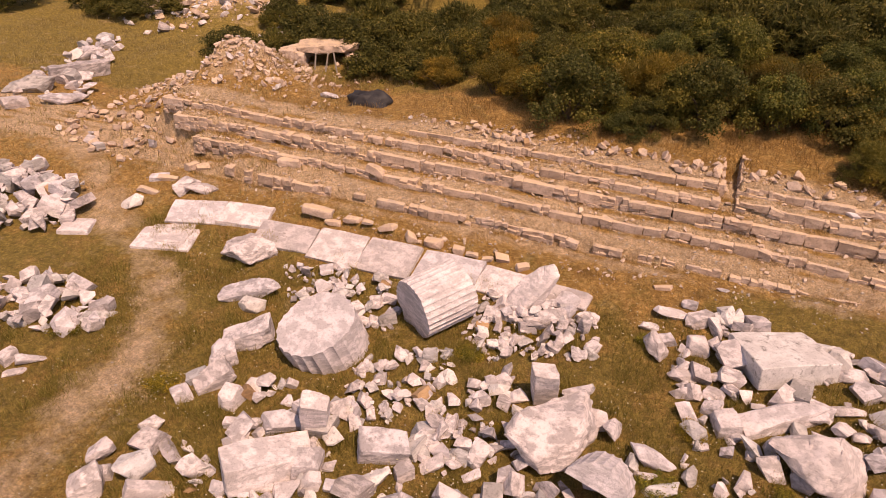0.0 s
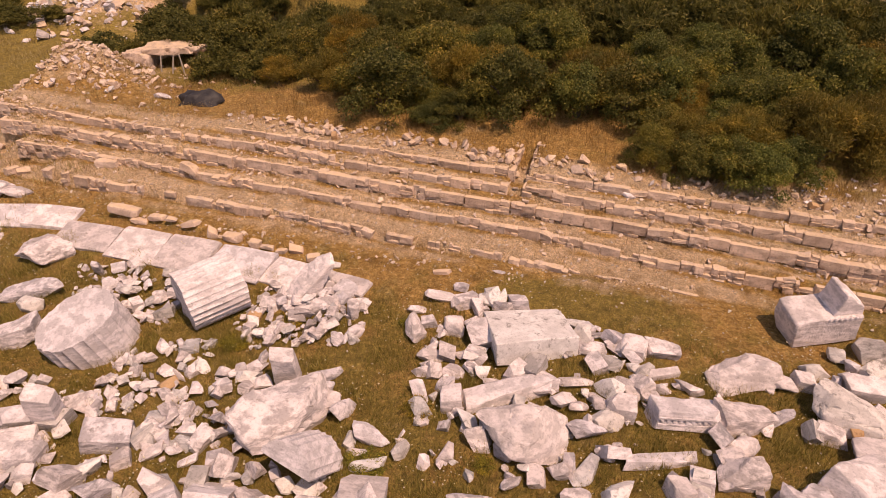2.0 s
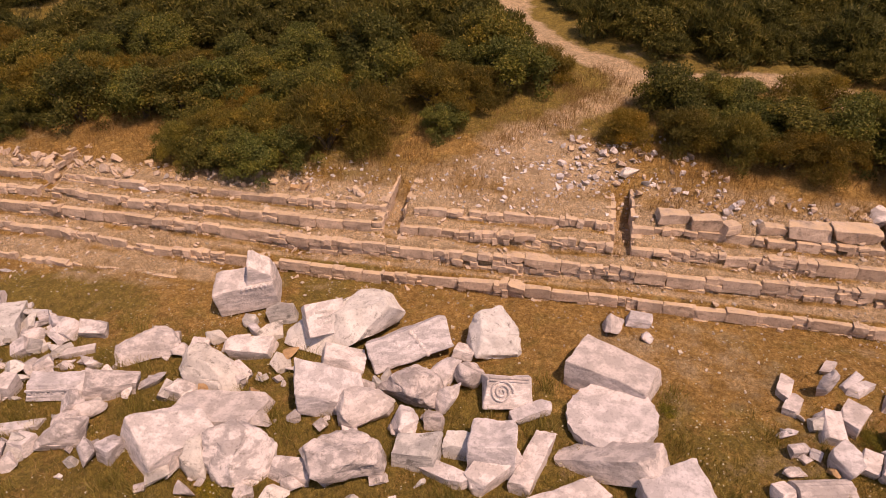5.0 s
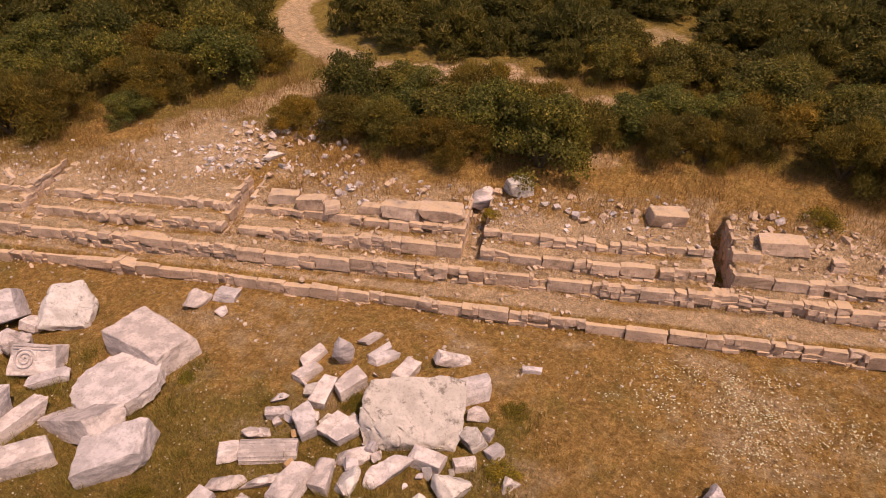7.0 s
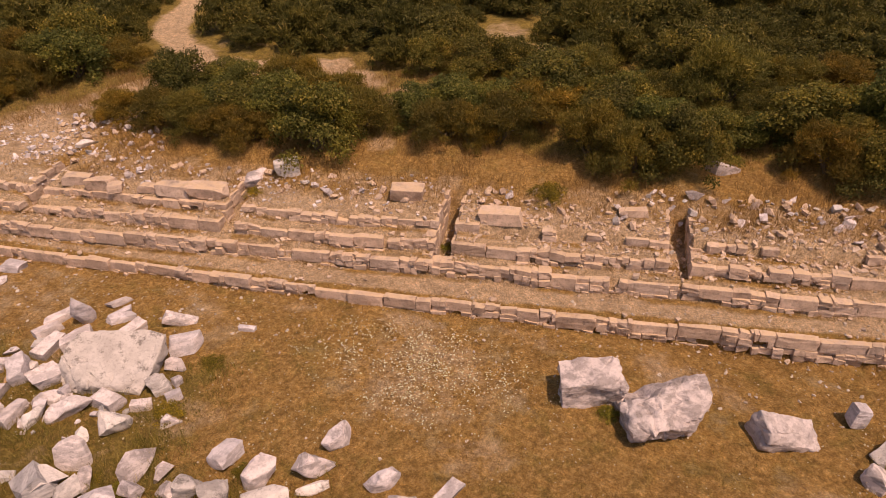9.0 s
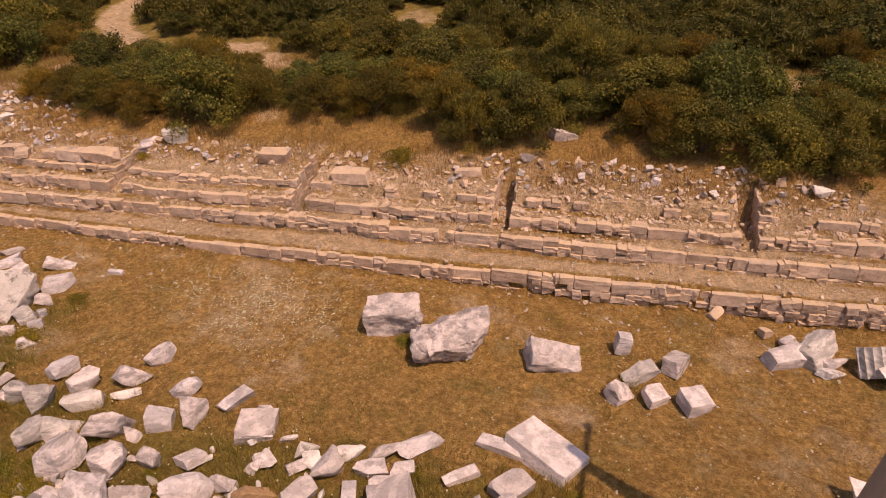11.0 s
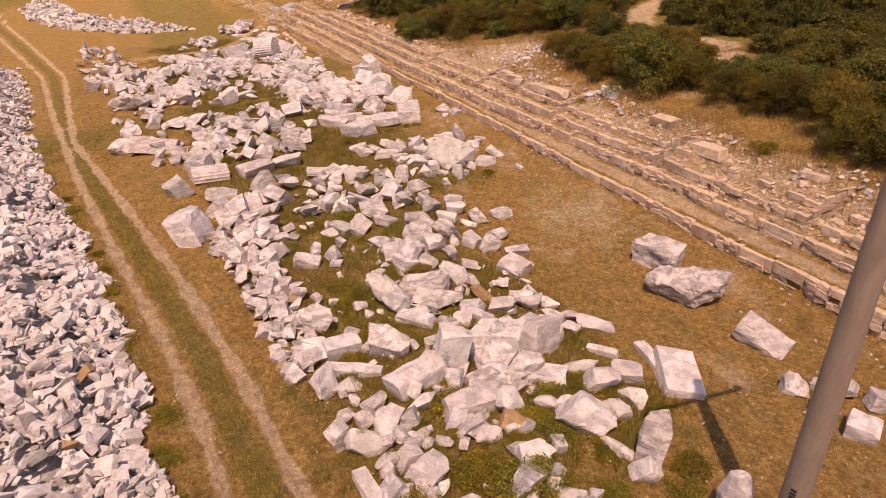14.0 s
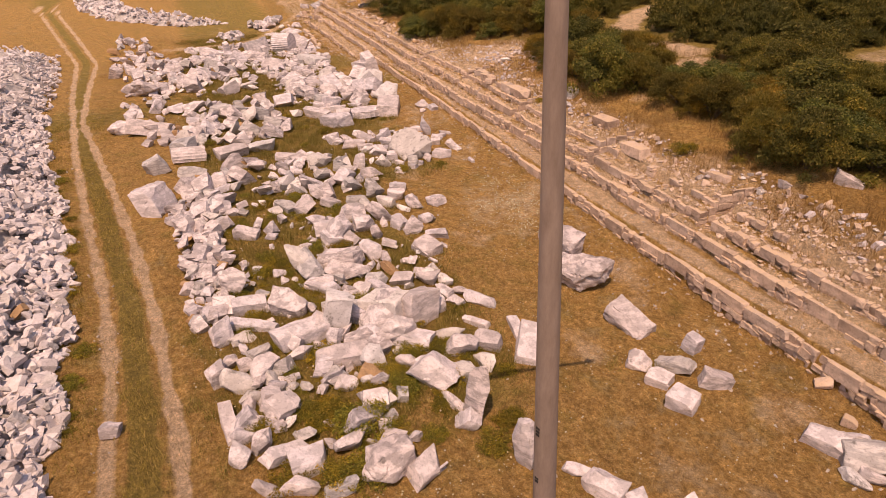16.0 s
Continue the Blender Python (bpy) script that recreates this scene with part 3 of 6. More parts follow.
stone("B", -2.04, 14.59, 0.62, 0.45, 0.34, 160)
stone("B", -1.43, 14.22, 0.56, 0.26, 0.19, 39)
stone("B", -1.31, 13.62, 0.30, 0.21, 0.66, 22, 1)
stone("B", 1.02, 14.98, 0.92, 0.31, 0.23, 13)
stone("B", 1.76, 14.93, 0.76, 0.46, 0.34, 50)
stone("B", 2.44, 15.21, 0.60, 0.30, 0.23, 22)
stone("B", 1.47, 15.56, 0.39, 0.28, 0.21, 167)
stone("B", 0.64, 13.41, 0.57, 0.66, 0.49, 63)
stone("B", 1.00, 13.89, 0.42, 0.29, 0.22, 21)
stone("B", 0.46, 14.34, 0.54, 0.24, 0.18, 16)
stone("B", 1.87, 13.79, 0.49, 0.58, 0.44, 56)
stone("B", 1.59, 12.57, 0.74, 0.34, 0.26, 28)
stone("B", 1.58, 11.92, 0.51, 0.33, 0.25, 176)
stone("B", 2.34, 12.13, 0.50, 0.33, 0.25, 8)
stone("B", 2.36, 12.83, 0.40, 0.27, 0.20, 13)
stone("B", 4.97, 14.88, 1.01, 0.32, 0.24, 6)
stone("S", 2.61, 11.00, 0.55, 0.61, 0.46, 21)
stone("S", 3.90, 11.77, 2.39, 0.57, 0.42, 36)
stone("B", 4.70, 10.41, 1.74, 1.14, 0.86, 37)
stone("B", 5.69, 11.82, 0.45, 0.30, 0.23, 12)
stone("B", 5.49, 12.63, 0.90, 0.28, 0.21, 19)
stone("B", 6.09, 12.16, 0.64, 0.20, 0.15, 144)
stone("B", 6.39, 11.48, 0.63, 0.48, 0.36, 42)
stone("B", 5.69, 14.00, 0.69, 0.34, 0.25, 7)
stone("B", 5.60, 14.47, 0.69, 0.25, 0.19, 9)
stone("B", 6.72, 14.23, 0.69, 0.51, 0.39, 174)
stone("B", 7.46, 14.43, 0.82, 0.43, 0.32, 11)
stone("B", 6.08, 13.58, 0.62, 0.29, 0.22, 3)
stone("B", 6.72, 12.76, 0.79, 0.39, 0.29, 155)
stone("S", 7.55, 13.55, 0.92, 0.23, 0.18, 31)
stone("B", 7.50, 13.07, 0.52, 0.18, 0.13, 32)
stone("B", 8.25, 13.19, 0.65, 0.31, 0.23, 3)
stone("B", 8.48, 12.80, 0.37, 0.17, 0.13, 16)
stone("C", 8.10, 12.11, 1.59, 0.65, 0.49, 14)
stone("B", 9.44, 12.42, 1.14, 0.59, 0.44, 22)
stone("B", 10.37, 12.88, 0.68, 0.27, 0.20, 37)
stone("B", 9.44, 11.59, 0.71, 0.40, 0.30, 44)
stone("B", 9.38, 10.70, 0.89, 0.80, 0.60, 178)
stone("B", 10.23, 10.53, 0.41, 0.21, 0.16, 48)
stone("B", 10.73, 10.53, 0.48, 0.45, 0.34, 81)
stone("S", 7.67, 10.69, 1.66, 0.28, 0.21, 23)
stone("B", 6.53, 10.55, 0.35, 0.34, 0.26, 61)
stone("B", 6.15, 9.84, 0.82, 0.33, 0.25, 65)
stone("B", 6.82, 9.46, 0.88, 0.43, 0.32, 55)
stone("S", 8.08, 9.89, 0.49, 0.52, 0.39, 30)
stone("S", 8.55, 10.32, 0.47, 0.46, 0.35, 86)
stone("B", 6.04, 9.11, 0.51, 0.31, 0.24, 172)
stone("B", 4.63, 9.11, 0.53, 0.27, 0.20, 43)
stone("B", 5.12, 9.40, 0.50, 0.29, 0.22, 103)
stone("S", 12.52, 14.46, 1.27, 0.58, 0.41, 10)
stone("B", 12.77, 16.01, 0.69, 0.46, 0.37, 20)
stone("B", 12.75, 15.20, 0.69, 0.40, 0.28, 40)
stone("B", 11.90, 15.56, 0.36, 0.33, 0.26, 0)
stone("B", 12.22, 15.26, 0.32, 0.32, 0.26, 0)
stone("B", 11.91, 13.32, 1.73, 0.92, 0.74, -15)
stone("B", 9.56, 13.97, 1.59, 0.91, 0.55, 15)
stone("B", 14.85, 15.71, 2.93, 1.43, 0.86, 20)
stone("B", 19.12, 16.04, 1.28, 1.17, 0.93, -60)
stone("S", 15.21, 14.36, 1.24, 0.71, 0.50, 5)
stone("C", 15.32, 13.12, 2.01, 0.98, 0.69, 15)
stone("B", 17.18, 13.77, 1.48, 0.89, 0.71, 0)
stone("B", 18.00, 14.52, 0.76, 0.63, 0.51, 0)
stone("B", 18.69, 14.47, 0.69, 0.68, 0.61, 0)
stone("B", 18.41, 15.37, 0.53, 0.38, 0.31, 0)
stone("B", 18.02, 13.63, 1.04, 0.70, 0.49, 0)
stone("S", 12.77, 12.08, 2.33, 1.04, 0.52, 8)
stone("B", 13.79, 10.86, 1.41, 1.36, 0.82, -70)
stone("S", 12.05, 11.02, 1.59, 1.56, 0.78, -40)
stone("B", 12.88, 10.66, 0.69, 0.81, 0.65, 80)
stone("B", 16.35, 12.77, 1.29, 0.79, 0.64, 20)
stone("B", 16.29, 11.24, 1.71, 1.22, 0.85, 10)
stone("B", 17.38, 12.54, 0.77, 0.67, 0.54, 0)
stone("B", 17.92, 11.80, 0.91, 0.68, 0.47, 0)
stone("B", 18.09, 12.91, 0.47, 0.34, 0.27, 0)
stone("B", 18.89, 12.21, 0.70, 0.45, 0.36, 0)
stone("S", 19.66, 12.15, 1.13, 0.98, 0.79, 0)
stone("S", 22.43, 15.11, 2.10, 1.18, 0.83, -20)
stone("B", 14.22, 14.09, 0.75, 0.31, 0.22, 0)
stone("B", 15.19, 10.79, 0.87, 0.39, 0.31, 0)
stone("B", 10.52, 14.08, 0.47, 0.37, 0.30, 0)
stone("B", 10.99, 14.26, 0.55, 0.35, 0.28, 0)
stone("B", 11.28, 14.77, 0.64, 0.38, 0.30, 0)
stone("B", 11.40, 12.69, 0.72, 0.45, 0.27, 0)
stone("B", 22.51, 17.29, 0.66, 0.58, 0.44, 22)
stone("S", 23.21, 17.76, 0.70, 0.40, 0.30, 2)
stone("B", 23.40, 17.07, 0.38, 0.25, 0.18, 96)
stone("B", 22.36, 12.29, 2.07, 0.65, 0.49, 167)
stone("S", 23.66, 11.59, 1.59, 0.91, 0.68, 32)
stone("S", 21.22, 10.91, 2.16, 0.70, 0.53, 32)
stone("S", 20.55, 12.04, 1.60, 0.51, 0.38, 73)
stone("S", 19.74, 11.75, 1.46, 0.63, 0.48, 48)
stone("S", 18.50, 11.43, 1.59, 0.33, 0.25, 159)
stone("S", 20.40, 13.56, 1.02, 0.36, 0.27, 33)
stone("S", 26.78, 15.70, 0.97, 0.30, 0.23, 68)
stone("S", 26.86, 15.12, 0.71, 0.32, 0.25, 64)
stone("B", 27.66, 15.71, 0.46, 0.32, 0.92, 12, 1)
stone("S", 28.10, 16.71, 0.77, 0.23, 0.16, 58)
stone("S", 28.48, 16.18, 0.75, 0.24, 0.18, 45)
stone("S", 28.68, 15.99, 0.80, 0.26, 0.19, 41)
stone("S", 29.37, 15.58, 0.76, 0.45, 0.33, 60)
stone("B", 30.51, 16.23, 0.82, 0.26, 0.19, 21)
stone("S", 31.28, 15.29, 0.82, 0.54, 0.41, 24)
stone("S", 27.50, 14.42, 0.82, 0.45, 0.35, 87)
stone("S", 28.13, 14.83, 0.91, 0.51, 0.38, 55)
stone("B", 29.34, 15.05, 0.30, 0.12, 0.09, 13)
stone("B", 31.45, 14.52, 0.50, 0.30, 0.23, 23)
stone("B", 31.46, 13.74, 0.46, 0.39, 0.29, 47)
stone("B", 31.78, 14.03, 0.22, 0.19, 0.14, 68)
stone("S", 31.99, 13.53, 0.41, 0.28, 0.21, 52)
stone("S", 28.12, 13.53, 0.83, 0.36, 0.27, 65)
stone("B", 28.53, 13.34, 0.81, 0.35, 0.26, 62)
stone("B", 27.52, 13.34, 0.49, 0.58, 0.43, 46)
stone("B", 27.58, 13.65, 0.27, 0.24, 0.17, 32)
stone("B", 26.45, 13.03, 0.71, 0.23, 0.17, 29)
stone("S", 26.01, 12.31, 0.50, 0.39, 0.29, 33)
stone("B", 26.65, 13.63, 0.53, 0.24, 0.17, 28)
stone("B", 26.50, 14.14, 0.42, 0.17, 0.13, 27)
stone("S", 30.56, 12.92, 0.80, 0.49, 0.37, 167)
stone("B", 31.22, 12.31, 0.76, 0.53, 0.40, 20)
stone("B", 31.38, 13.03, 0.46, 0.22, 0.16, 18)
stone("B", 32.46, 12.78, 0.53, 0.27, 0.21, 60)
stone("B", 29.76, 12.42, 1.09, 0.37, 0.28, 34)
stone("B", 28.90, 12.74, 0.78, 0.27, 0.21, 19)
stone("B", 28.99, 12.07, 0.58, 0.43, 0.32, 62)
stone("S", 28.35, 12.08, 0.83, 0.40, 0.30, 94)
stone("S", 27.80, 11.63, 1.09, 0.54, 0.40, 73)
stone("B", 27.14, 11.68, 0.84, 0.26, 0.19, 33)
stone("S", 26.00, 10.77, 0.89, 0.42, 0.31, 66)
stone("B", 26.86, 10.84, 0.79, 0.50, 0.38, 32)
stone("B", 26.37, 11.53, 0.78, 0.27, 0.19, 39)
stone("P", 32.62, 16.34, 0.55, 0.16, 0.24, 2)
stone("S", 34.31, 12.05, 0.72, 0.49, 0.36, 77)
stone("B", 33.98, 10.99, 0.62, 0.54, 0.40, 59)
stone("B", 34.75, 10.86, 0.62, 0.53, 0.39, 55)
stone("B", 35.37, 11.65, 0.79, 0.45, 0.35, 50)
stone("B", 36.45, 12.14, 0.80, 0.53, 0.40, 56)
stone("B", 36.73, 12.98, 0.69, 0.39, 0.29, 57)
stone("B", 36.62, 11.61, 0.64, 0.21, 0.15, 31)
stone("B", 35.80, 11.09, 0.90, 0.37, 0.27, 27)
stone("B", 35.88, 10.23, 0.87, 0.36, 0.26, 25)
stone("B", 35.31, 9.85, 0.66, 0.50, 0.38, 81)
stone("B", 37.12, 10.49, 0.84, 0.69, 0.52, 17)
stone("B", 38.09, 12.07, 0.70, 0.37, 0.27, 43)
stone("B", 38.11, 10.95, 0.57, 0.39, 0.29, 19)
stone("B", 38.88, 11.30, 0.59, 0.52, 0.39, 45)
stone("B", 39.52, 11.99, 0.75, 0.28, 0.22, 61)
stone("C", 40.52, 11.25, 0.92, 0.63, 0.46, 24)
stone("B", 40.32, 12.00, 0.35, 0.11, 0.09, 25)
stone("B", 41.35, 11.18, 0.37, 0.15, 0.12, 37)
stone("B", 37.89, 9.51, 0.78, 0.58, 0.44, 61)
stone("B", 38.59, 9.85, 0.45, 0.45, 0.35, 70)
stone("B", 39.94, 9.30, 0.96, 0.59, 0.45, 33)
stone("B", 36.63, 9.39, 0.78, 0.59, 0.44, 20)
stone("O", 41.33, 9.59, 0.86, 0.38, 0.28, 40)
stone("S", 42.25, 9.74, 0.78, 0.46, 0.35, 60)
stone("B", 41.90, 10.49, 0.49, 0.22, 0.16, 34)
stone("B", 41.88, 10.98, 0.51, 0.25, 0.18, 41)
stone("B", 42.57, 10.56, 0.67, 0.49, 0.37, 54)
stone("B", 42.91, 11.03, 0.65, 0.27, 0.21, 28)
stone("B", 43.66, 11.28, 0.72, 0.27, 0.19, 35)
stone("B", 44.38, 11.64, 0.97, 0.30, 0.23, 50)
stone("B", 43.53, 10.76, 0.65, 0.26, 0.19, 23)
stone("B", 44.19, 10.90, 0.50, 0.26, 0.19, 21)
stone("S", 43.33, 9.91, 0.87, 0.31, 0.24, 108)
stone("S", 44.22, 9.96, 0.82, 0.77, 0.57, 18)
stone("B", 41.91, 8.92, 0.57, 0.33, 0.25, 37)
stone("B", 42.57, 8.89, 0.82, 0.38, 0.28, 18)
stone("B", 39.96, 8.22, 1.23, 0.45, 0.35, 63)
stone("B", 41.10, 8.11, 1.30, 0.55, 0.41, 62)
stone("B", 38.25, 8.38, 1.54, 0.66, 0.50, 125)
stone("S", 37.57, 8.07, 0.58, 0.73, 0.55, 72)
stone("B", 43.98, 8.74, 1.35, 0.72, 0.54, 34)
stone("S", 45.67, 8.91, 1.27, 0.52, 0.39, 48)
stone("B", 40.31, 7.02, 1.46, 0.63, 0.48, 178)
stone("S", 41.68, 7.16, 1.08, 0.45, 0.35, 43)
stone("B", 42.30, 7.94, 0.78, 0.37, 0.27, 42)
stone("B", 43.63, 7.63, 1.06, 0.59, 0.44, 51)
stone("C", 45.46, 11.07, 0.80, 0.25, 0.18, 38)
stone("C", 46.57, 10.94, 0.75, 0.53, 0.40, 50)
stone("S", 46.14, 12.08, 1.04, 0.29, 0.23, 171)
stone("B", 45.77, 10.08, 0.82, 0.32, 0.25, 57)
stone("B", 46.52, 10.08, 0.92, 0.64, 0.48, 50)
stone("B", 47.35, 10.50, 0.66, 0.37, 0.27, 31)
stone("B", 47.51, 9.82, 0.73, 0.36, 0.27, 172)
stone("B", 47.41, 9.01, 0.99, 0.67, 0.51, 43)
stone("B", 46.88, 8.97, 0.51, 0.29, 0.22, 45)
stone("B", 46.53, 8.51, 0.59, 0.33, 0.25, 31)
stone("B", 45.12, 7.92, 0.81, 0.48, 0.36, 42)
stone("B", 48.47, 9.15, 0.75, 0.24, 0.17, 25)
stone("B", 49.10, 9.55, 0.55, 0.30, 1.35, 21, 1)
stone("B", 49.31, 9.20, 0.53, 0.33, 0.25, 34)
stone("B", 50.92, 9.91, 0.57, 0.40, 1.14, 21, 1)
stone("B", 51.65, 10.85, 0.62, 0.24, 0.18, 41)
stone("B", 52.27, 11.10, 0.84, 0.46, 0.35, 26)
stone("B", 52.82, 11.51, 0.36, 0.35, 0.26, 171)
stone("S", 54.12, 12.34, 1.75, 0.40, 0.29, 177)
stone("B", 53.21, 10.56, 0.99, 0.54, 0.41, 19)
stone("B", 54.10, 11.24, 1.07, 0.42, 0.31, 175)
stone("B", 54.86, 11.37, 0.92, 0.51, 0.38, 178)
stone("C", 48.73, 16.36, 0.45, 0.32, 0.58, 21, 1)
stone("D", 49.17, 15.40, 1.08, 0.46, 0.35, 37)
stone("B", 48.72, 14.57, 0.62, 0.48, 0.36, 29)
stone("C", 49.55, 14.63, 0.67, 0.44, 0.33, 41)
stone("B", 50.09, 16.02, 0.77, 0.38, 0.28, 65)
stone("C", 50.47, 14.65, 0.68, 0.60, 0.45, 29)
stone("C", 52.82, 16.79, 0.98, 0.50, 0.46, 24)
stone("B", 53.11, 17.64, 0.62, 0.30, 0.23, 45)
stone("D", 53.63, 17.19, 1.13, 0.62, 0.62, 52)
stone("B", 54.08, 16.98, 0.70, 0.32, 0.24, 38)
stone("B", 53.90, 16.50, 0.64, 0.27, 0.21, 15)
stone("B", 55.34, 16.56, 0.97, 0.43, 0.32, 32)
stone("F", 52.57, 17.92, 0.36, 0.28, 0.21, 34)
stone("F", 51.31, 18.49, 0.49, 0.32, 0.25, 54)
stone("B", 40.67, 4.47, 0.84, 0.58, 0.82, 69, 1)
stone("S", 42.00, 4.75, 1.08, 0.51, 0.39, 99)
stone("B", 42.61, 5.94, 1.20, 0.60, 0.45, 61)
stone("S", 43.06, 4.71, 1.57, 0.32, 0.24, 65)
stone("B", 43.59, 4.37, 0.90, 0.31, 0.24, 95)
stone("B", 43.43, 3.84, 0.56, 0.64, 0.48, 96)
stone("S", 44.25, 6.13, 1.85, 0.68, 0.51, 108)
stone("B", 40.20, 6.76, 0.65, 0.45, 1.12, 69, 1)
stone("B", 40.37, 8.01, 1.29, 0.53, 0.39, 55)
stone("B", 41.46, 7.15, 0.87, 0.50, 0.37, 64)
stone("B", 44.05, 7.16, 0.71, 0.50, 1.06, 69, 1)
stone("B", 44.29, 8.54, 1.76, 0.87, 0.66, 128)
stone("B", 44.43, 9.52, 0.97, 0.86, 0.65, 108)
stone("B", 45.44, 8.76, 1.08, 0.66, 0.50, 82)
stone("B", 45.09, 7.53, 0.81, 0.41, 0.31, 79)
stone("S", 45.71, 6.90, 1.43, 0.59, 0.44, 87)
stone("B", 46.12, 7.68, 0.65, 0.52, 0.39, 90)
stone("B", 46.77, 6.76, 0.52, 0.37, 0.28, 81)
stone("B", 46.85, 7.43, 0.53, 0.31, 0.24, 85)
stone("B", 45.28, 3.61, 0.44, 0.54, 0.40, 100)
stone("B", 44.74, 3.95, 0.42, 0.33, 0.25, 113)
stone("B", 45.84, 4.10, 0.71, 0.60, 0.45, 110)
stone("B", 45.45, 4.84, 0.90, 0.59, 0.44, 132)
stone("B", 46.76, 4.24, 0.38, 0.30, 0.23, 128)
stone("B", 46.57, 4.41, 0.57, 0.39, 0.29, 71)
stone("B", 46.33, 5.04, 0.38, 0.30, 0.23, 68)
stone("B", 47.23, 5.03, 0.75, 0.51, 0.38, 124)
stone("S", 47.22, 3.74, 1.36, 0.32, 0.24, 7)
stone("B", 47.87, 4.05, 0.63, 0.35, 0.26, 128)
stone("B", 48.51, 3.89, 0.50, 0.36, 0.27, 160)
stone("B", 48.21, 4.43, 0.58, 0.38, 0.28, 131)
stone("S", 48.76, 4.88, 1.05, 0.43, 0.32, 113)
stone("S", 49.24, 5.34, 0.87, 0.54, 0.41, 99)
stone("B", 48.41, 6.84, 1.14, 0.50, 0.37, 129)
stone("B", 48.93, 6.36, 0.87, 0.43, 0.32, 130)
stone("B", 49.96, 7.02, 1.07, 0.80, 0.59, 118)
stone("C", 50.37, 7.74, 1.00, 0.52, 0.39, 122)
stone("B", 49.89, 5.01, 0.71, 0.38, 0.28, 83)
stone("B", 50.18, 5.86, 0.79, 0.25, 0.18, 79)
stone("B", 49.66, 4.37, 0.63, 0.25, 0.18, 66)
stone("B", 36.75, 5.20, 0.77, 0.40, 0.29, 68)
stone("B", 46.43, 1.04, 0.39, 0.29, 0.22, 77)
stone("B", 26.28, 6.96, 1.32, 0.69, 0.52, 93)
stone("C", 26.55, 5.44, 1.49, 0.81, 0.60, 104)
stone("B", 27.83, 1.81, 0.87, 0.75, 0.56, 95)
stone("B", 32.28, 1.82, 1.44, 0.97, 0.72, 153)
stone("B", 20.81, 1.46, 2.06, 0.93, 0.69, 79)
stone("B", 20.04, -0.11, 1.18, 0.94, 0.70, 76)
stone("B", 10.51, 0.68, 1.67, 1.39, 1.04, 124)
stone("B", 18.49, 6.07, 2.35, 0.86, 0.65, 90)
stone("K", 24.06, 20.77, 0.91, 0.45, 0.33, 16)
stone("K", 25.11, 20.66, 0.91, 0.52, 0.39, 5)
stone("K", 25.77, 20.48, 0.52, 0.38, 0.28, 26)
stone("K", 27.02, 20.68, 0.71, 0.38, 0.28, 4)
stone("K", 28.04, 20.65, 1.19, 0.50, 0.37, 179)
stone("K", 29.34, 20.67, 1.33, 0.58, 0.43, 4)
stone("K", 36.12, 21.49, 1.10, 0.62, 0.46, 10)
stone("K", 39.32, 20.86, 1.30, 0.52, 0.39, 0)
stone("K", 43.29, 21.57, 0.85, 0.28, 0.21, 11)
stone("B", 30.45, 22.05, 0.90, 0.55, 0.48, 75)
stone("B", 31.55, 22.25, 0.80, 0.50, 0.42, 33)
stone("B", 46.15, 24.41, 0.93, 0.41, 0.31, 25)
stone("B", 45.18, 22.72, 0.48, 0.29, 0.22, 176)
stone("B", 54.23, 22.10, 0.68, 0.40, 0.30, 17)
stone("B", 54.29, 25.62, 0.56, 0.48, 0.36, 14)
stone("B", 22.81, 22.98, 0.70, 0.29, 0.23, 34)

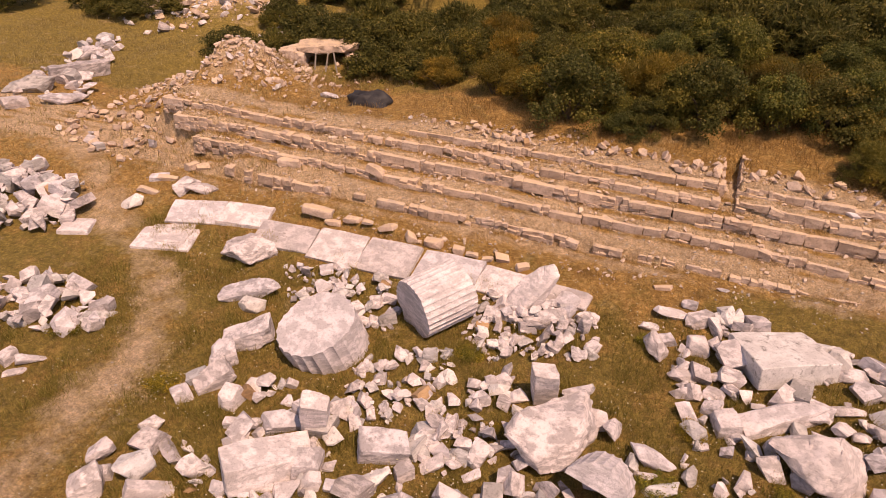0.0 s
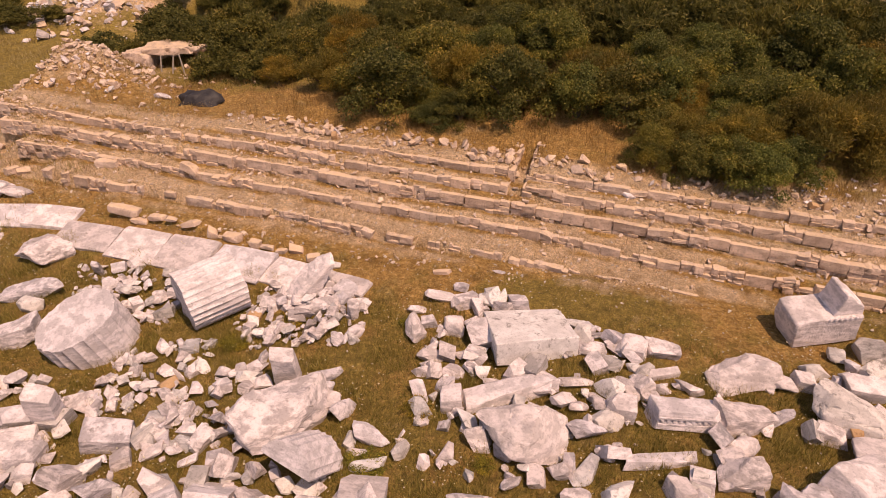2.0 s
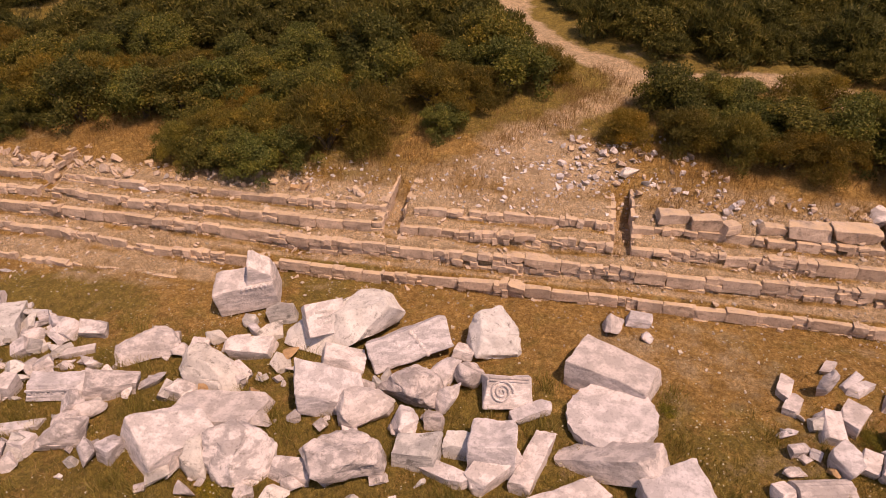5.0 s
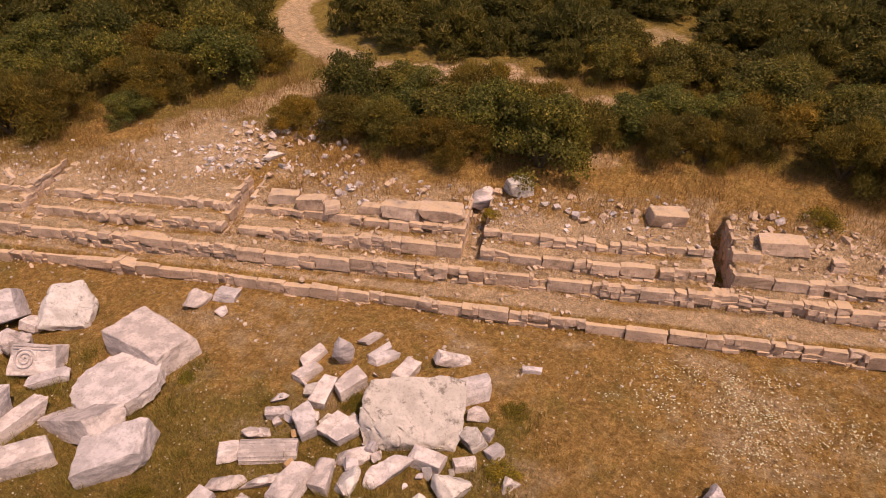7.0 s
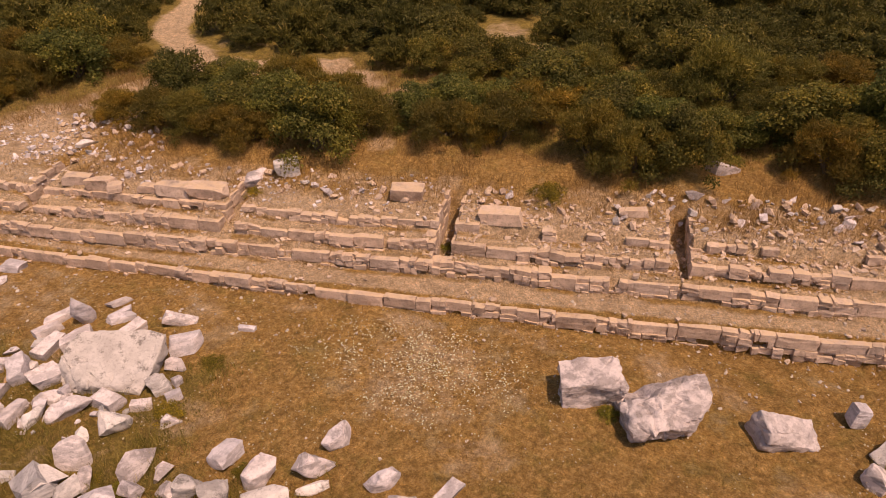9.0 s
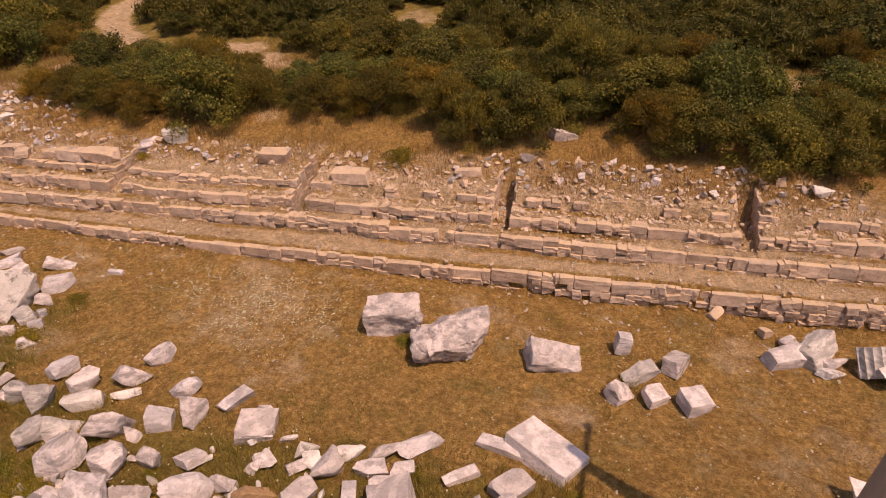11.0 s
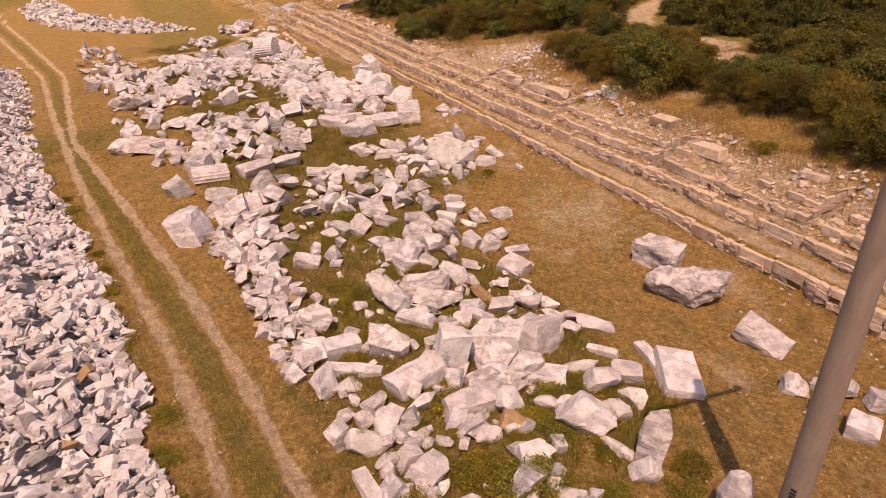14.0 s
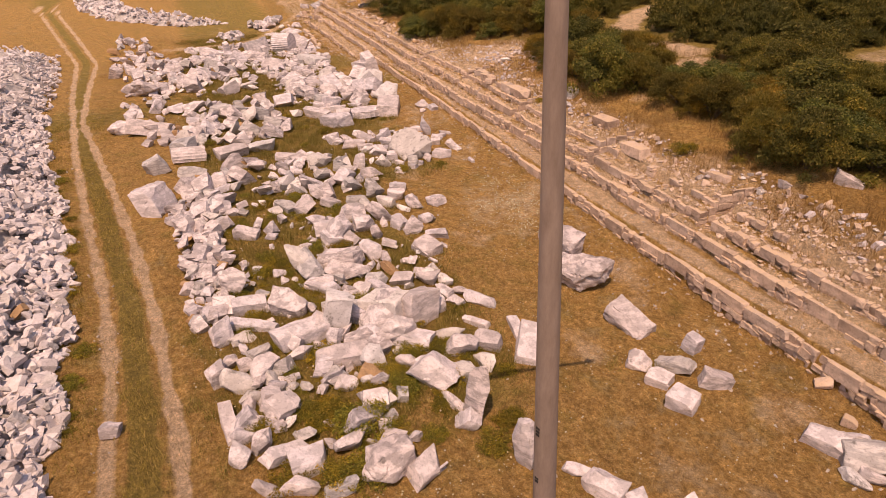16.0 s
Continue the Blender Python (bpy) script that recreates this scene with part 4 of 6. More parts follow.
# ---- the utility pole ----------------------------------------------------------------------------
def utility_pole():
    base = tagged(new("utility_pole"), "tapered concrete utility pole with a steel crossarm", "utility pole")
    base.location = (52.02, 9.79, 0.0)
    bm = bmesh.new()
    lean = Vector((0.0395, -0.058, 1.0))
    rings, n = 14, 20
    prev = None
    for i in range(rings + 1):
        h = -0.4 + 11.9 * i / rings
        r = 0.243 - 0.0085 * h
        ring = [bm.verts.new((lean.x * h + r * math.cos(2 * math.pi * k / n), lean.y * h + r * math.sin(2 * math.pi * k / n), h)) for k in range(n)]
        if prev:
            for k in range(n):
                bm.faces.new((prev[k], prev[(k + 1) % n], ring[(k + 1) % n], ring[k]))
        prev = ring
    bm.faces.new(prev)
    part("shaft", bm, concrete, base, "brown-grey concrete shaft", 50)
    top = lean * 10.53
    for dz, half in ((0.0, 1.57),):
        bm = bmesh.new()
        r = bmesh.ops.create_cube(bm, size=1.0)
        bmesh.ops.scale(bm, verts=r["verts"], vec=(2 * half, 0.10, 0.12))
        bmesh.ops.bevel(bm, geom=bm.edges[:], offset=0.01, segments=1, affect="EDGES")
        arm = part("crossarm", bm, iron, base, "steel crossarm")
        arm.matrix_basis = Matrix.Translation((top.x, top.y - 0.2, 10.53)) @ Euler((0, 0, radians(85))).to_matrix().to_4x4()
        for px in (-1.4, 0.0, 1.4):
            bm = bmesh.new()
            for z, ra in ((0.08, 0.03), (0.14, 0.07), (0.20, 0.055), (0.26, 0.07), (0.32, 0.04)):
                r = bmesh.ops.create_cone(bm, cap_ends=True, segments=12, radius1=ra, radius2=ra * 0.8, depth=0.06)
                bmesh.ops.translate(bm, verts=r["verts"], vec=(px, 0, z))
            part("insulator", bm, near_black, arm, "dark ceramic insulator", 40)
    # stencilled marks on the shaft: plain bars
    for h, count in ((2.38, 3), (0.97, 2)):
        for k in range(count):
            bm = bmesh.new()
            r = bmesh.ops.create_cube(bm, size=1.0)
            bmesh.ops.scale(bm, verts=r["verts"], vec=(0.09, 0.012, 0.05))
            ra = 0.243 - 0.0085 * h
            ob = part("stencil_bar", bm, paint_mark, base, "black stencilled bar")
            ob.matrix_basis = Matrix.Translation((lean.x * h, lean.y * h, h - 0.08 * k)) @ Euler((0, 0, radians(15))).to_matrix().to_4x4() @ Matrix.Translation((0.01, -ra - 0.002, 0))
    return base


utility_pole()


# ---- fluted column pieces ------------------------------------------------------------------------
def fluted(bm, radius, length, a0, a1, flutes, deep):
    """A column piece along x from angle a0 to a1, with flutes; its broken ends are uneven."""
    steps = max(10, int((a1 - a0) / (2 * math.pi) * flutes * 8))
    cols = 9
    grid = []
    for j in range(cols + 1):
        u = j / cols
        row = []
        for i in range(steps + 1):
            a = a0 + (a1 - a0) * i / steps
            ph = (a / (2 * math.pi) * flutes) % 1.0
            d = math.sin(math.pi * ph) ** 0.75 if ph > 0.1 else 0.0
            r = radius * (1 - deep * d * (0.65 + 0.5 * noise.noise(Vector((u * 3.0, a * 1.5, 9.0)))))
            end = 0.035 * length * noise.noise(Vector((math.cos(a) * 2, math.sin(a) * 2, 3.0 * (j > cols / 2))))
            px = (u - 0.5) * length + (end if j in (0, cols) else 0.0)
            w = 0.02 * radius * noise.noise(Vector((px * 3, a * 3, 5.0)))
            row.append(bm.verts.new((px, (r + w) * math.cos(a), (r + w) * math.sin(a))))
        grid.append(row)
    for j in range(cols):
        for i in range(steps):
            bm.faces.new((grid[j][i], grid[j + 1][i], grid[j + 1][i + 1], grid[j][i + 1]))
    whole = abs((a1 - a0) - 2 * math.pi) < 0.01
    for row, flip in ((grid[0], 1), (grid[-1], -1)):
        px = row[0].co.x
        c = bm.verts.new((px, 0, 0 if whole else radius * 0.25 * math.sin((a0 + a1) / 2)))
        for i in range(steps):
            f = (c, row[i], row[i + 1]) if flip > 0 else (c, row[i + 1], row[i])
            bm.faces.new(f)
    if not whole:
        for j in range(cols):
            bm.faces.new((grid[j][0], grid[j][-1], grid[j + 1][-1], grid[j + 1][0]))
    bmesh.ops.remove_doubles(bm, verts=bm.verts, dist=0.002)
    bmesh.ops.recalc_face_normals(bm, faces=bm.faces[:])
    return bm


def column_piece(label, place, turn, radius, length, a0=0.0, a1=360.0, flutes=24, mat=None, deep=0.058):
    bm = fluted(bmesh.new(), radius, length, radians(a0), radians(a1), flutes, deep)
    ob = part("column_drum", bm, mat or marble_pale, sharp=38)
    x, y, lift = place
    ob.matrix_basis = Matrix.Translation((x, y, ground_at(x, y) + lift)) @ Euler([radians(v) for v in turn]).to_matrix().to_4x4()
    return tagged(ob, label, "column drum", "fluted column pieces")


column_piece("large fluted marble column drum lying on its side", (-5.75, 12.85, 0.80), (20, -5, 55), 0.95, 1.75, flutes=30)
column_piece("tilted fluted marble column drum, top face up", (-8.35, 10.5, 0.35), (0, -72, 235), 1.2, 1.5, flutes=24)
column_piece("fluted marble column fragment standing in grass", (0.05, 7.95, 0.30), (0, 35, 80), 0.75, 1.3, 20, 170, 24)
column_piece("broken fluted column slice lying flat on grass", (22.36, 13.65, 0.20), (0, 84, 12), 1.10, 0.37, 0, 360, 22)
column_piece("grey fluted column fragment on dry grass", (55.05, 17.05, 0.22), (0, -48, 104), 0.60, 0.78, 10, 170, 20, marble_grey, 0.13)
column_piece("fluted column sliver half buried in grass", (26.89, 12.57, 0.02), (0, 3, 16), 0.32, 1.30, 0, 180, 20)
column_piece("fluted marble column fragment by the track edge", (26.46, 3.34, 0.1), (0, 5, 95), 0.59, 1.62, 0, 180, 24)
column_piece("fluted marble column fragment among blocks", (28.51, 8.09, 0.1), (0, 5, 70), 0.32, 1.30, 0, 180, 20)


# ---- singular marble pieces ----------------------------------------------------------------------
def shaped_block(name, label, category, size, place, turn, mat, cuts=2, jitter=0.05, rough=0.05, seed=3, depth=(0.84, 0.96), shear=0.0):
    rng = random.Random(seed)
    bm = cut_stone(rng, *size, cuts, jitter, depth, 0.03, shear)
    roughen(bm, 3, rough * min(size), 0.5, rng)
    ob = part(name, bm, mat, sharp=32)
    x, y, lift = place
    ob.matrix_basis = Matrix.Translation((x, y, ground_at(x, y) + lift)) @ Euler([radians(v) for v in turn]).to_matrix().to_4x4()
    return tagged(ob, label, category, "scattered marble")


shaped_block("marble_slab", "big flat marble block, top blackened by lichen", "stone block", (2.35, 1.75, 0.75), (3.95, 13.95, 0.22), (-8, 3, 28), marble_lichen, 2, 0.07, 0.05, 5)
shaped_block("marble_boulder", "broad grey-white marble boulder with a broken flat face", "boulder", (2.6, 1.8, 0.75), (30.0, 13.95, 0.32), (20, 3, 14), marble_lichen, 10, 0.16, 0.16, 31, (0.62, 0.88), 0.22)
shaped_block("marble_boulder", "blocky white marble boulder with split ledges", "boulder", (1.62, 1.0, 0.95), (42.39, 15.85, 0.36), (6, -3, 14), marble, 6, 0.14, 0.15, 36, (0.74, 0.93), 0.08)
shaped_block("marble_boulder", "massive angular white marble boulder with an undercut side", "boulder", (2.3, 1.6, 1.1), (44.15, 15.32, 0.42), (16, -9, 14), marble, 9, 0.17, 0.16, 33, (0.62, 0.88), 0.22)
shaped_block("marble_boulder", "low wedge-shaped white marble boulder on dry grass", "boulder", (1.55, 0.8, 0.80), (46.95, 15.45, 0.22), (14, 4, 12), marble_pale, 7, 0.10, 0.14, 38, (0.64, 0.86), 0.04)
shaped_block("marble_slab", "smooth white marble slab lying on earth", "stone slab", (1.67, 1.03, 0.45), (47.14, 12.14, 0.15), (-10, 4, -32), marble_pale, 1, 0.04, 0.03, 8)


def corner_block():
    """A big moulding block with an upright lug at one end, standing near the steps."""
    rng = random.Random(21)
    bm = cut_stone(rng, 1.9, 1.15, 0.95, 3, 0.06, (0.86, 0.97), 0.03)
    roughen(bm, 2, 0.04, 0.5, rng)
    ob = part("moulding_block", bm, marble_pale, sharp=32)
    ob.matrix_basis = Matrix.Translation((11.45, 16.55, ground_at(11.45, 16.55) + 0.55)) @ Euler((radians(6), radians(-6), radians(22))).to_matrix().to_4x4()
    bm = bmesh.new()
    prof = [(0.05, 0.35), (0.90, 0.35), (0.86, 0.70), (0.62, 0.88), (0.42, 1.12), (0.28, 1.15), (0.20, 0.80)]
    lo = [bm.verts.new((x, -0.42, z)) for x, z in prof]
    hi = [bm.verts.new((x, 0.42, z)) for x, z in prof]
    bm.faces.new(lo)
    bm.faces.new(hi[::-1])
    for i in range(len(prof)):
        k = (i + 1) % len(prof)
        bm.faces.new((lo[k], lo[i], hi[i], hi[k]))
    bmesh.ops.recalc_face_normals(bm, faces=bm.faces[:])
    bmesh.ops.bevel(bm, geom=bm.edges[:], offset=0.025, segments=1, affect="EDGES")
    roughen(bm, 2, 0.03, 0.5, rng)
    part("lug", bm, marble_pale, ob, "upright broken lug", 32)
    bm = bmesh.new()
    for k in range(6):
        r = bmesh.ops.create_icosphere(bm, subdivisions=1, radius=0.5)
        bmesh.ops.scale(bm, verts=r["verts"], vec=(0.10, 0.09, 0.12))
        bmesh.ops.translate(bm, verts=r["verts"], vec=(-0.05 + 0.14 * k, -0.54, 0.42))
    part("carved_band", bm, marble_pale, ob, "worn row of carved eggs", 40)
    return tagged(ob, "big white marble moulding block with upright lug", "stone block", "scattered marble")


corner_block()


# ---- walls: stepped foundation -------------------------------------------------------------------
def block_library(seed, count, cuts, jitter, depth, levels, amount):
    rng = random.Random(seed)
    out = []
    for k in range(count):
        bm = cut_stone(rng, 1.0, 1.0, 1.0, cuts, jitter, depth, 0.02)
        roughen(bm, levels, amount, 0.35, rng)
        bmesh.ops.triangulate(bm, faces=bm.faces[:])
        me = bpy.data.meshes.new("block")
        bm.to_mesh(me)
        bm.free()
        me.materials.append(limestone)
        out.append(me)
    return out


BLOCKS = block_library(5, 14, 4, 0.03, (0.86, 0.985), 2, 0.045)
ROUGH = block_library(6, 18, 5, 0.08, (0.78, 0.97), 1, 0.06)


def piece(mesh, parent, x, y, z, size, yaw, rng, lean=0.03):
    ob = new("block", mesh)
    ob.parent = parent
    flip = rng.choice((0.0, math.pi))
    ob.matrix_basis = (Matrix.Translation((x, y, z)) @ Euler((rng.gauss(0, lean), rng.gauss(0, lean), yaw + flip + rng.gauss(0, lean))).to_matrix().to_4x4()
                       @ Matrix.Diagonal((*size, 1)))
    return ob


def build_course(number, c):
    """One riser of the stepped foundation: long dressed blocks and stretches of small fitted stones, in walls between the passages."""
    rng = random.Random(100 + number)
    ends = [c["x0"]] + [gx for gx, half, front, floor in GAPS if c["x0"] < gx < c["x1"]] + [c["x1"]]
    for x0, x1 in zip(ends, ends[1:]):
        wall = tagged(new("foundation_course"), "riser of fitted tan foundation stones forming a step", "stone step", "foundation steps", "structure")
        for gx, half, front, floor in GAPS:
            if float(np.interp(gx, c["xs"], c["ys"])) > front - 0.25:
                x0, x1 = (gx + half if x0 == gx else x0), (gx - half if x1 == gx else x1)
        x = x0
        while x < x1 - 0.05:
            ruin = 0.5 + 0.5 * math.sin(0.31 * x + 2.1 * number) * math.cos(0.13 * x + number)
            if number >= 4 and x > 34:
                ruin = 0.9
            if number == 1:
                ruin = 0.8
            if number in (2, 3) and x > 9:
                ruin = 0.25
            if x < -11:
                ruin = 0.8
            dressed = rng.random() > 0.50 + 0.40 * ruin
            length = min(rng.uniform(0.55, 1.20) if dressed else rng.uniform(0.35, 0.60), max(0.25, x1 - x))
            xm = x + length / 2
            y = float(np.interp(xm, c["xs"], c["ys"])) + 0.05 * math.sin(1.1 * xm + number)
            slope = float(np.interp(xm + 0.5, c["xs"], c["ys"])) - float(np.interp(xm - 0.5, c["xs"], c["ys"]))
            x += length
            if number == 1 and rng.random() < 0.25:
                continue
            if rng.random() < (0.6 if number == 5 and 38 < xm < 44.4 else 0.4 if number == 5 and xm > 44.4 else 0.15 if number == 4 and xm > 45 else 0.0):
                continue
            top = float(course_top(c, xm)) + 0.02 * math.sin(0.7 * xm) - rng.uniform(0.0, 0.05)
            foot = max(min(ground_at(xm, y - 0.12), top - 0.24) - 0.06, top - 0.72)
            yaw = math.atan(slope)
            if dressed:
                h = min(top - foot, rng.uniform(0.30, 0.42))
                piece(rng.choice(BLOCKS), wall, xm, y + 0.18 + rng.uniform(-0.03, 0.03), top - h / 2 + rng.uniform(-0.05, 0.012), (length, 0.46, h), yaw, rng, 0.015)
                top -= h + 0.01
            while top - foot > 0.08:
                h = min(rng.uniform(0.13, 0.24), top - foot)
                n = max(1, round(length / rng.uniform(0.20, 0.36)))
                cuts = sorted(rng.uniform(0.2, 0.8) for _ in range(n - 1)) if n < 3 else [(k + rng.uniform(0.85, 1.15)) / n for k in range(n - 1)]
                for a, b in zip([0.0] + cuts, cuts + [1.0]):
                    if rng.random() > 0.10 * ruin:
                        piece(rng.choice(ROUGH), wall, x - length + (a + b) / 2 * length, y + 0.16 + rng.uniform(-0.07, 0.06), top - h / 2 + rng.uniform(-0.03, 0.02), ((b - a) * length * 1.07, 0.40, h * 1.12), yaw, rng, 0.075)
                top -= h


for number, c in enumerate(COURSES[1:], 1):
    build_course(number, c)


def passage_cheeks():
    """Rough stone sides of the passages that run back into the slope."""
    rng = random.Random(77)
    for gx, half, front, floor in GAPS:
        wall = tagged(new("passage_wall"), "rough stone cheeks of a narrow passage in the steps", "stone wall", "passage walls", "structure")
        for side in (-1, 1):
            y = front - 0.1
            while y < 21.9:
                d = rng.uniform(0.30, 0.60)
                top = min(ground_at(gx + side * (half + 0.30), y), ground_at(gx + side * (half + 0.30), y + d)) + 0.02
                z = floor - 0.10
                while z < top - 0.10:
                    h = min(rng.uniform(0.18, 0.34), top - z)
                    piece(rng.choice(ROUGH), wall, gx + side * (half + 0.15) + rng.uniform(-0.03, 0.03), y + d / 2, z + h / 2, (0.34, d * 1.04, h * 1.05), 0, rng, 0.02)
                    z += h
                y += d


passage_cheeks()


# ---- heaps of broken marble ----------------------------------------------------------------------
def chip_library(seed, count, mat, cuts=6):
    rng = random.Random(seed)
    out = []
    for k in range(count):
        bm = cut_stone(rng, 1.0, rng.uniform(0.6, 0.9), rng.uniform(0.4, 0.7), 3, 0.08, (0.62, 0.92), 0.0, 0.12, rng.choice((0, 9, 11, 13)))
        bmesh.ops.triangulate(bm, faces=bm.faces[:])
        me = bpy.data.meshes.new("stone")
        bm.to_mesh(me)
        bm.free()
        me.materials.append(mat)
        out.append(me)
    return out


CHIPS = chip_library(8, 12, marble) + chip_library(9, 9, marble_pale) + chip_library(10, 4, marble_grey) + chip_library(12, 4, marble_lichen)
TAN = chip_library(15, 12, limestone)
RARE = chip_library(13, 3, ochre_stone)
JOINED = [(np.array([v.co[:] for v in me.vertices]), np.array([p.vertices[:] for p in me.polygons])) for me in chip_library(14, 16, rubble_mix)]


def inside(x, y, poly):
    hit = False
    for (ax, ay), (bx, by) in zip(poly, poly[1:] + poly[:1]):
        if (ay > y) != (by > y) and x < (bx - ax) * (y - ay) / (by - ay) + ax:
            hit = not hit
    return hit


def heap(label, poly, count, sizes, mound, seed, tan=0.0):
    """Loose stones strewn over a patch, each an object of its own, piled a little towards the middle."""
    rng = random.Random(seed)
    cx, cy = sum(p[0] for p in poly) / len(poly), sum(p[1] for p in poly) / len(poly)
    base = tagged(new("rubble_heap"), label, "rubble heap", "heaps of rubble")
    base.location = (cx, cy, ground_at(cx, cy))
    reach = max(math.hypot(p[0] - cx, p[1] - cy) for p in poly)
    x0, x1 = min(p[0] for p in poly), max(p[0] for p in poly)
    y0, y1 = min(p[1] for p in poly), max(p[1] for p in poly)
    made = 0
    while made < count:
        x, y = rng.uniform(x0, x1), rng.uniform(y0, y1)
        if not inside(x, y, poly):
            continue
        made += 1
        s = sizes[0] + (sizes[1] - sizes[0]) * rng.random() ** 2.2
        up = mound * max(0.0, 1 - math.hypot(x - cx, y - cy) / reach) * rng.random()
        ob = new("stone", rng.choice(RARE) if rng.random() < 0.02 else rng.choice(TAN if rng.random() < tan else CHIPS))
        ob.parent = base
        ob.matrix_basis = (Matrix.Translation((x - cx, y - cy, ground_at(x, y) - base.location.z + up + s * 0.2))
                           @ Euler((rng.gauss(0, 0.45), rng.gauss(0, 0.45), rng.uniform(0, 6.28))).to_matrix().to_4x4() @ Matrix.Diagonal((s, s, s, 1)))
    return base


heap("heap of broken white marble beside the path", [(-26.8, 14.6), (-25.3, 15.3), (-21.9, 14.6), (-20.8, 13.8), (-21, 12), (-23, 11)], 130, (0.3, 0.95), 0.8, 1)
heap("heap of white marble pieces in dry grass", [(-20, 9.2), (-18.2, 10.2), (-16.8, 9.7), (-15.4, 9.4), (-14.6, 8.8), (-16, 7.6), (-18.5, 7)], 70, (0.3, 0.9), 0.4, 2)
heap("strewn marble rubble between the column drums", [(-11.8, 13.6), (-9.9, 14.1), (-7.7, 14.1), (-6.6, 11.8), (-7.6, 11.7), (-10.6, 12)], 120, (0.16, 0.62), 0.25, 3)
heap("heap of small white marble rubble", [(-4.8, 12.5), (-4.6, 14.2), (-2.3, 15), (-1, 14.2), (-0.8, 12.6), (-3.6, 11.5)], 190, (0.16, 0.60), 0.4, 4)
heap("trail of small white marble rubble in grass", [(-7.1, 10.4), (-4.8, 11.6), (-4, 10.2), (-5, 8.6), (-6.2, 7.5), (-6.9, 8.5)], 120, (0.15, 0.55), 0.15, 5)
heap("strewn marble rubble around a big block", [(-4.4, 9.4), (-3, 11.2), (-2.2, 10.6), (-1.9, 8.6), (-3.3, 7.4), (-4.6, 7.6)], 90, (0.18, 0.70), 0.2, 6)
heap("strewn marble chips in tall grass", [(-9, 8.6), (-6.6, 9.6), (-6, 6.6), (-3, 6.4), (-3, 4.5), (-9, 5)], 60, (0.2, 0.7), 0.1, 7)
heap("strewn marble rubble between blocks", [(1.2, 13.6), (2.6, 15.4), (5.6, 15.2), (7.8, 13), (6, 9), (1.6, 9)], 170, (0.22, 0.85), 0.2, 8)
heap("broken marble pieces filling gaps between blocks", [(7.5, 9.5), (8, 14.5), (13, 15), (18, 15), (18.5, 9.5)], 120, (0.2, 0.8), 0.1, 19)
heap("broken marble pieces in grass below the drums", [(-10, 5), (-9.5, 9), (-5, 8), (1, 9.5), (1.5, 6), (-4, 3.5)], 120, (0.25, 0.95), 0.15, 20)
heap("low bank of broken marble along the track", [(32.94, 2.36), (31.0, 4.42), (36.61, 4.52), (42.01, 4.2), (43.31, 3.01), (38.66, 2.85)], 230, (0.3, 0.85), 0.35, 9)
heap("scattered marble blocks among grass tufts", [(28.62, 3.12), (28.3, 6.9), (28.62, 9.6), (30.67, 11.11), (32.94, 11.54), (34.56, 10.14), (35.64, 6.36), (34.45, 4.2), (32.72, 3.12)], 130, (0.4, 1.25), 0.15, 10)
heap("field of broken marble blocks beside the track", [(15.66, 1.18), (14.49, 9.08), (21.06, 10.14), (24.84, 8.52), (25.38, 3.12), (23.22, 1.28)], 120, (0.5, 1.45), 0.25, 11)
heap("field of broken marble blocks in dry grass", [(-4, 0.5), (-4, 6.2), (2, 8), (12, 8.5), (13, 2.2), (5, 0.3)], 150, (0.5, 1.5), 0.25, 12)
heap("scattered marble pieces in the grass", [(36.18, 4.85), (35.1, 10.14), (41.58, 11.0), (45.36, 9.06), (47.52, 5.28), (48.06, 3.77), (42.66, 3.77)], 135, (0.22, 0.85), 0.08, 13)
heap("strewn marble pieces beside a great boulder", [(25.92, 10.9), (25.92, 14.57), (29.16, 15.65), (31.32, 13.38), (30.78, 10.68)], 45, (0.15, 0.5), 0.1, 14)
heap("tumbled pale rubble on the broken west end", [(-27.5, 21.4), (-28.5, 26), (-25, 28), (-19, 27), (-16.5, 24), (-18, 21.6)], 330, (0.12, 0.46), 0.15, 15, 0.85)
heap("tan rubble tumbled from the broken end of the steps", [(-27.5, 18.0), (-28, 21), (-23.5, 21.4), (-21.5, 20), (-20.5, 17.4), (-23, 16.6)], 90, (0.15, 0.6), 0.2, 22, 0.9)
heap("line of rough white boulders beyond the steps", [(-41, 34), (-38.5, 33.8), (-33, 26.5), (-28.5, 21.8), (-33, 20.5), (-37, 26)], 60, (0.4, 1.25), 0.3, 21)
heap("pale rubble spilling down an earth mound", [(20.3, 21.7), (20.63, 25.26), (24.08, 25.8), (26.03, 23.21), (25.7, 21.8)], 220, (0.08, 0.36), 0.05, 16, 0.6)
heap("pale rubble fallen on the ruined upper courses", [(42.12, 20.83), (42.66, 22.78), (52.38, 22.99), (55.62, 22.13), (55.62, 21.26)], 260, (0.08, 0.36), 0.05, 17, 0.65)
heap("tan rubble tumbled along the broken top of the steps", [(-11, 20.6), (-10, 21.7), (2, 21.3), (14, 21.4), (14.3, 20.5), (0, 20.5)], 300, (0.08, 0.45), 0.05, 23, 0.95)
heap("pale stones fallen on the earth behind the steps", [(23.76, 20.94), (23.76, 22.13), (36.72, 22.45), (41.58, 22.45), (41.58, 21.05)], 200, (0.06, 0.34), 0.03, 24, 0.7)
heap("field of marble blocks thinning out beside the track", [(-19, -3.2), (-20, -0.3), (-4, 2.4), (16, 2.6), (23, 1.9), (22.4, 0.9), (12.7, -0.6), (0, -2.0)], 110, (0.4, 1.3), 0.2, 25)
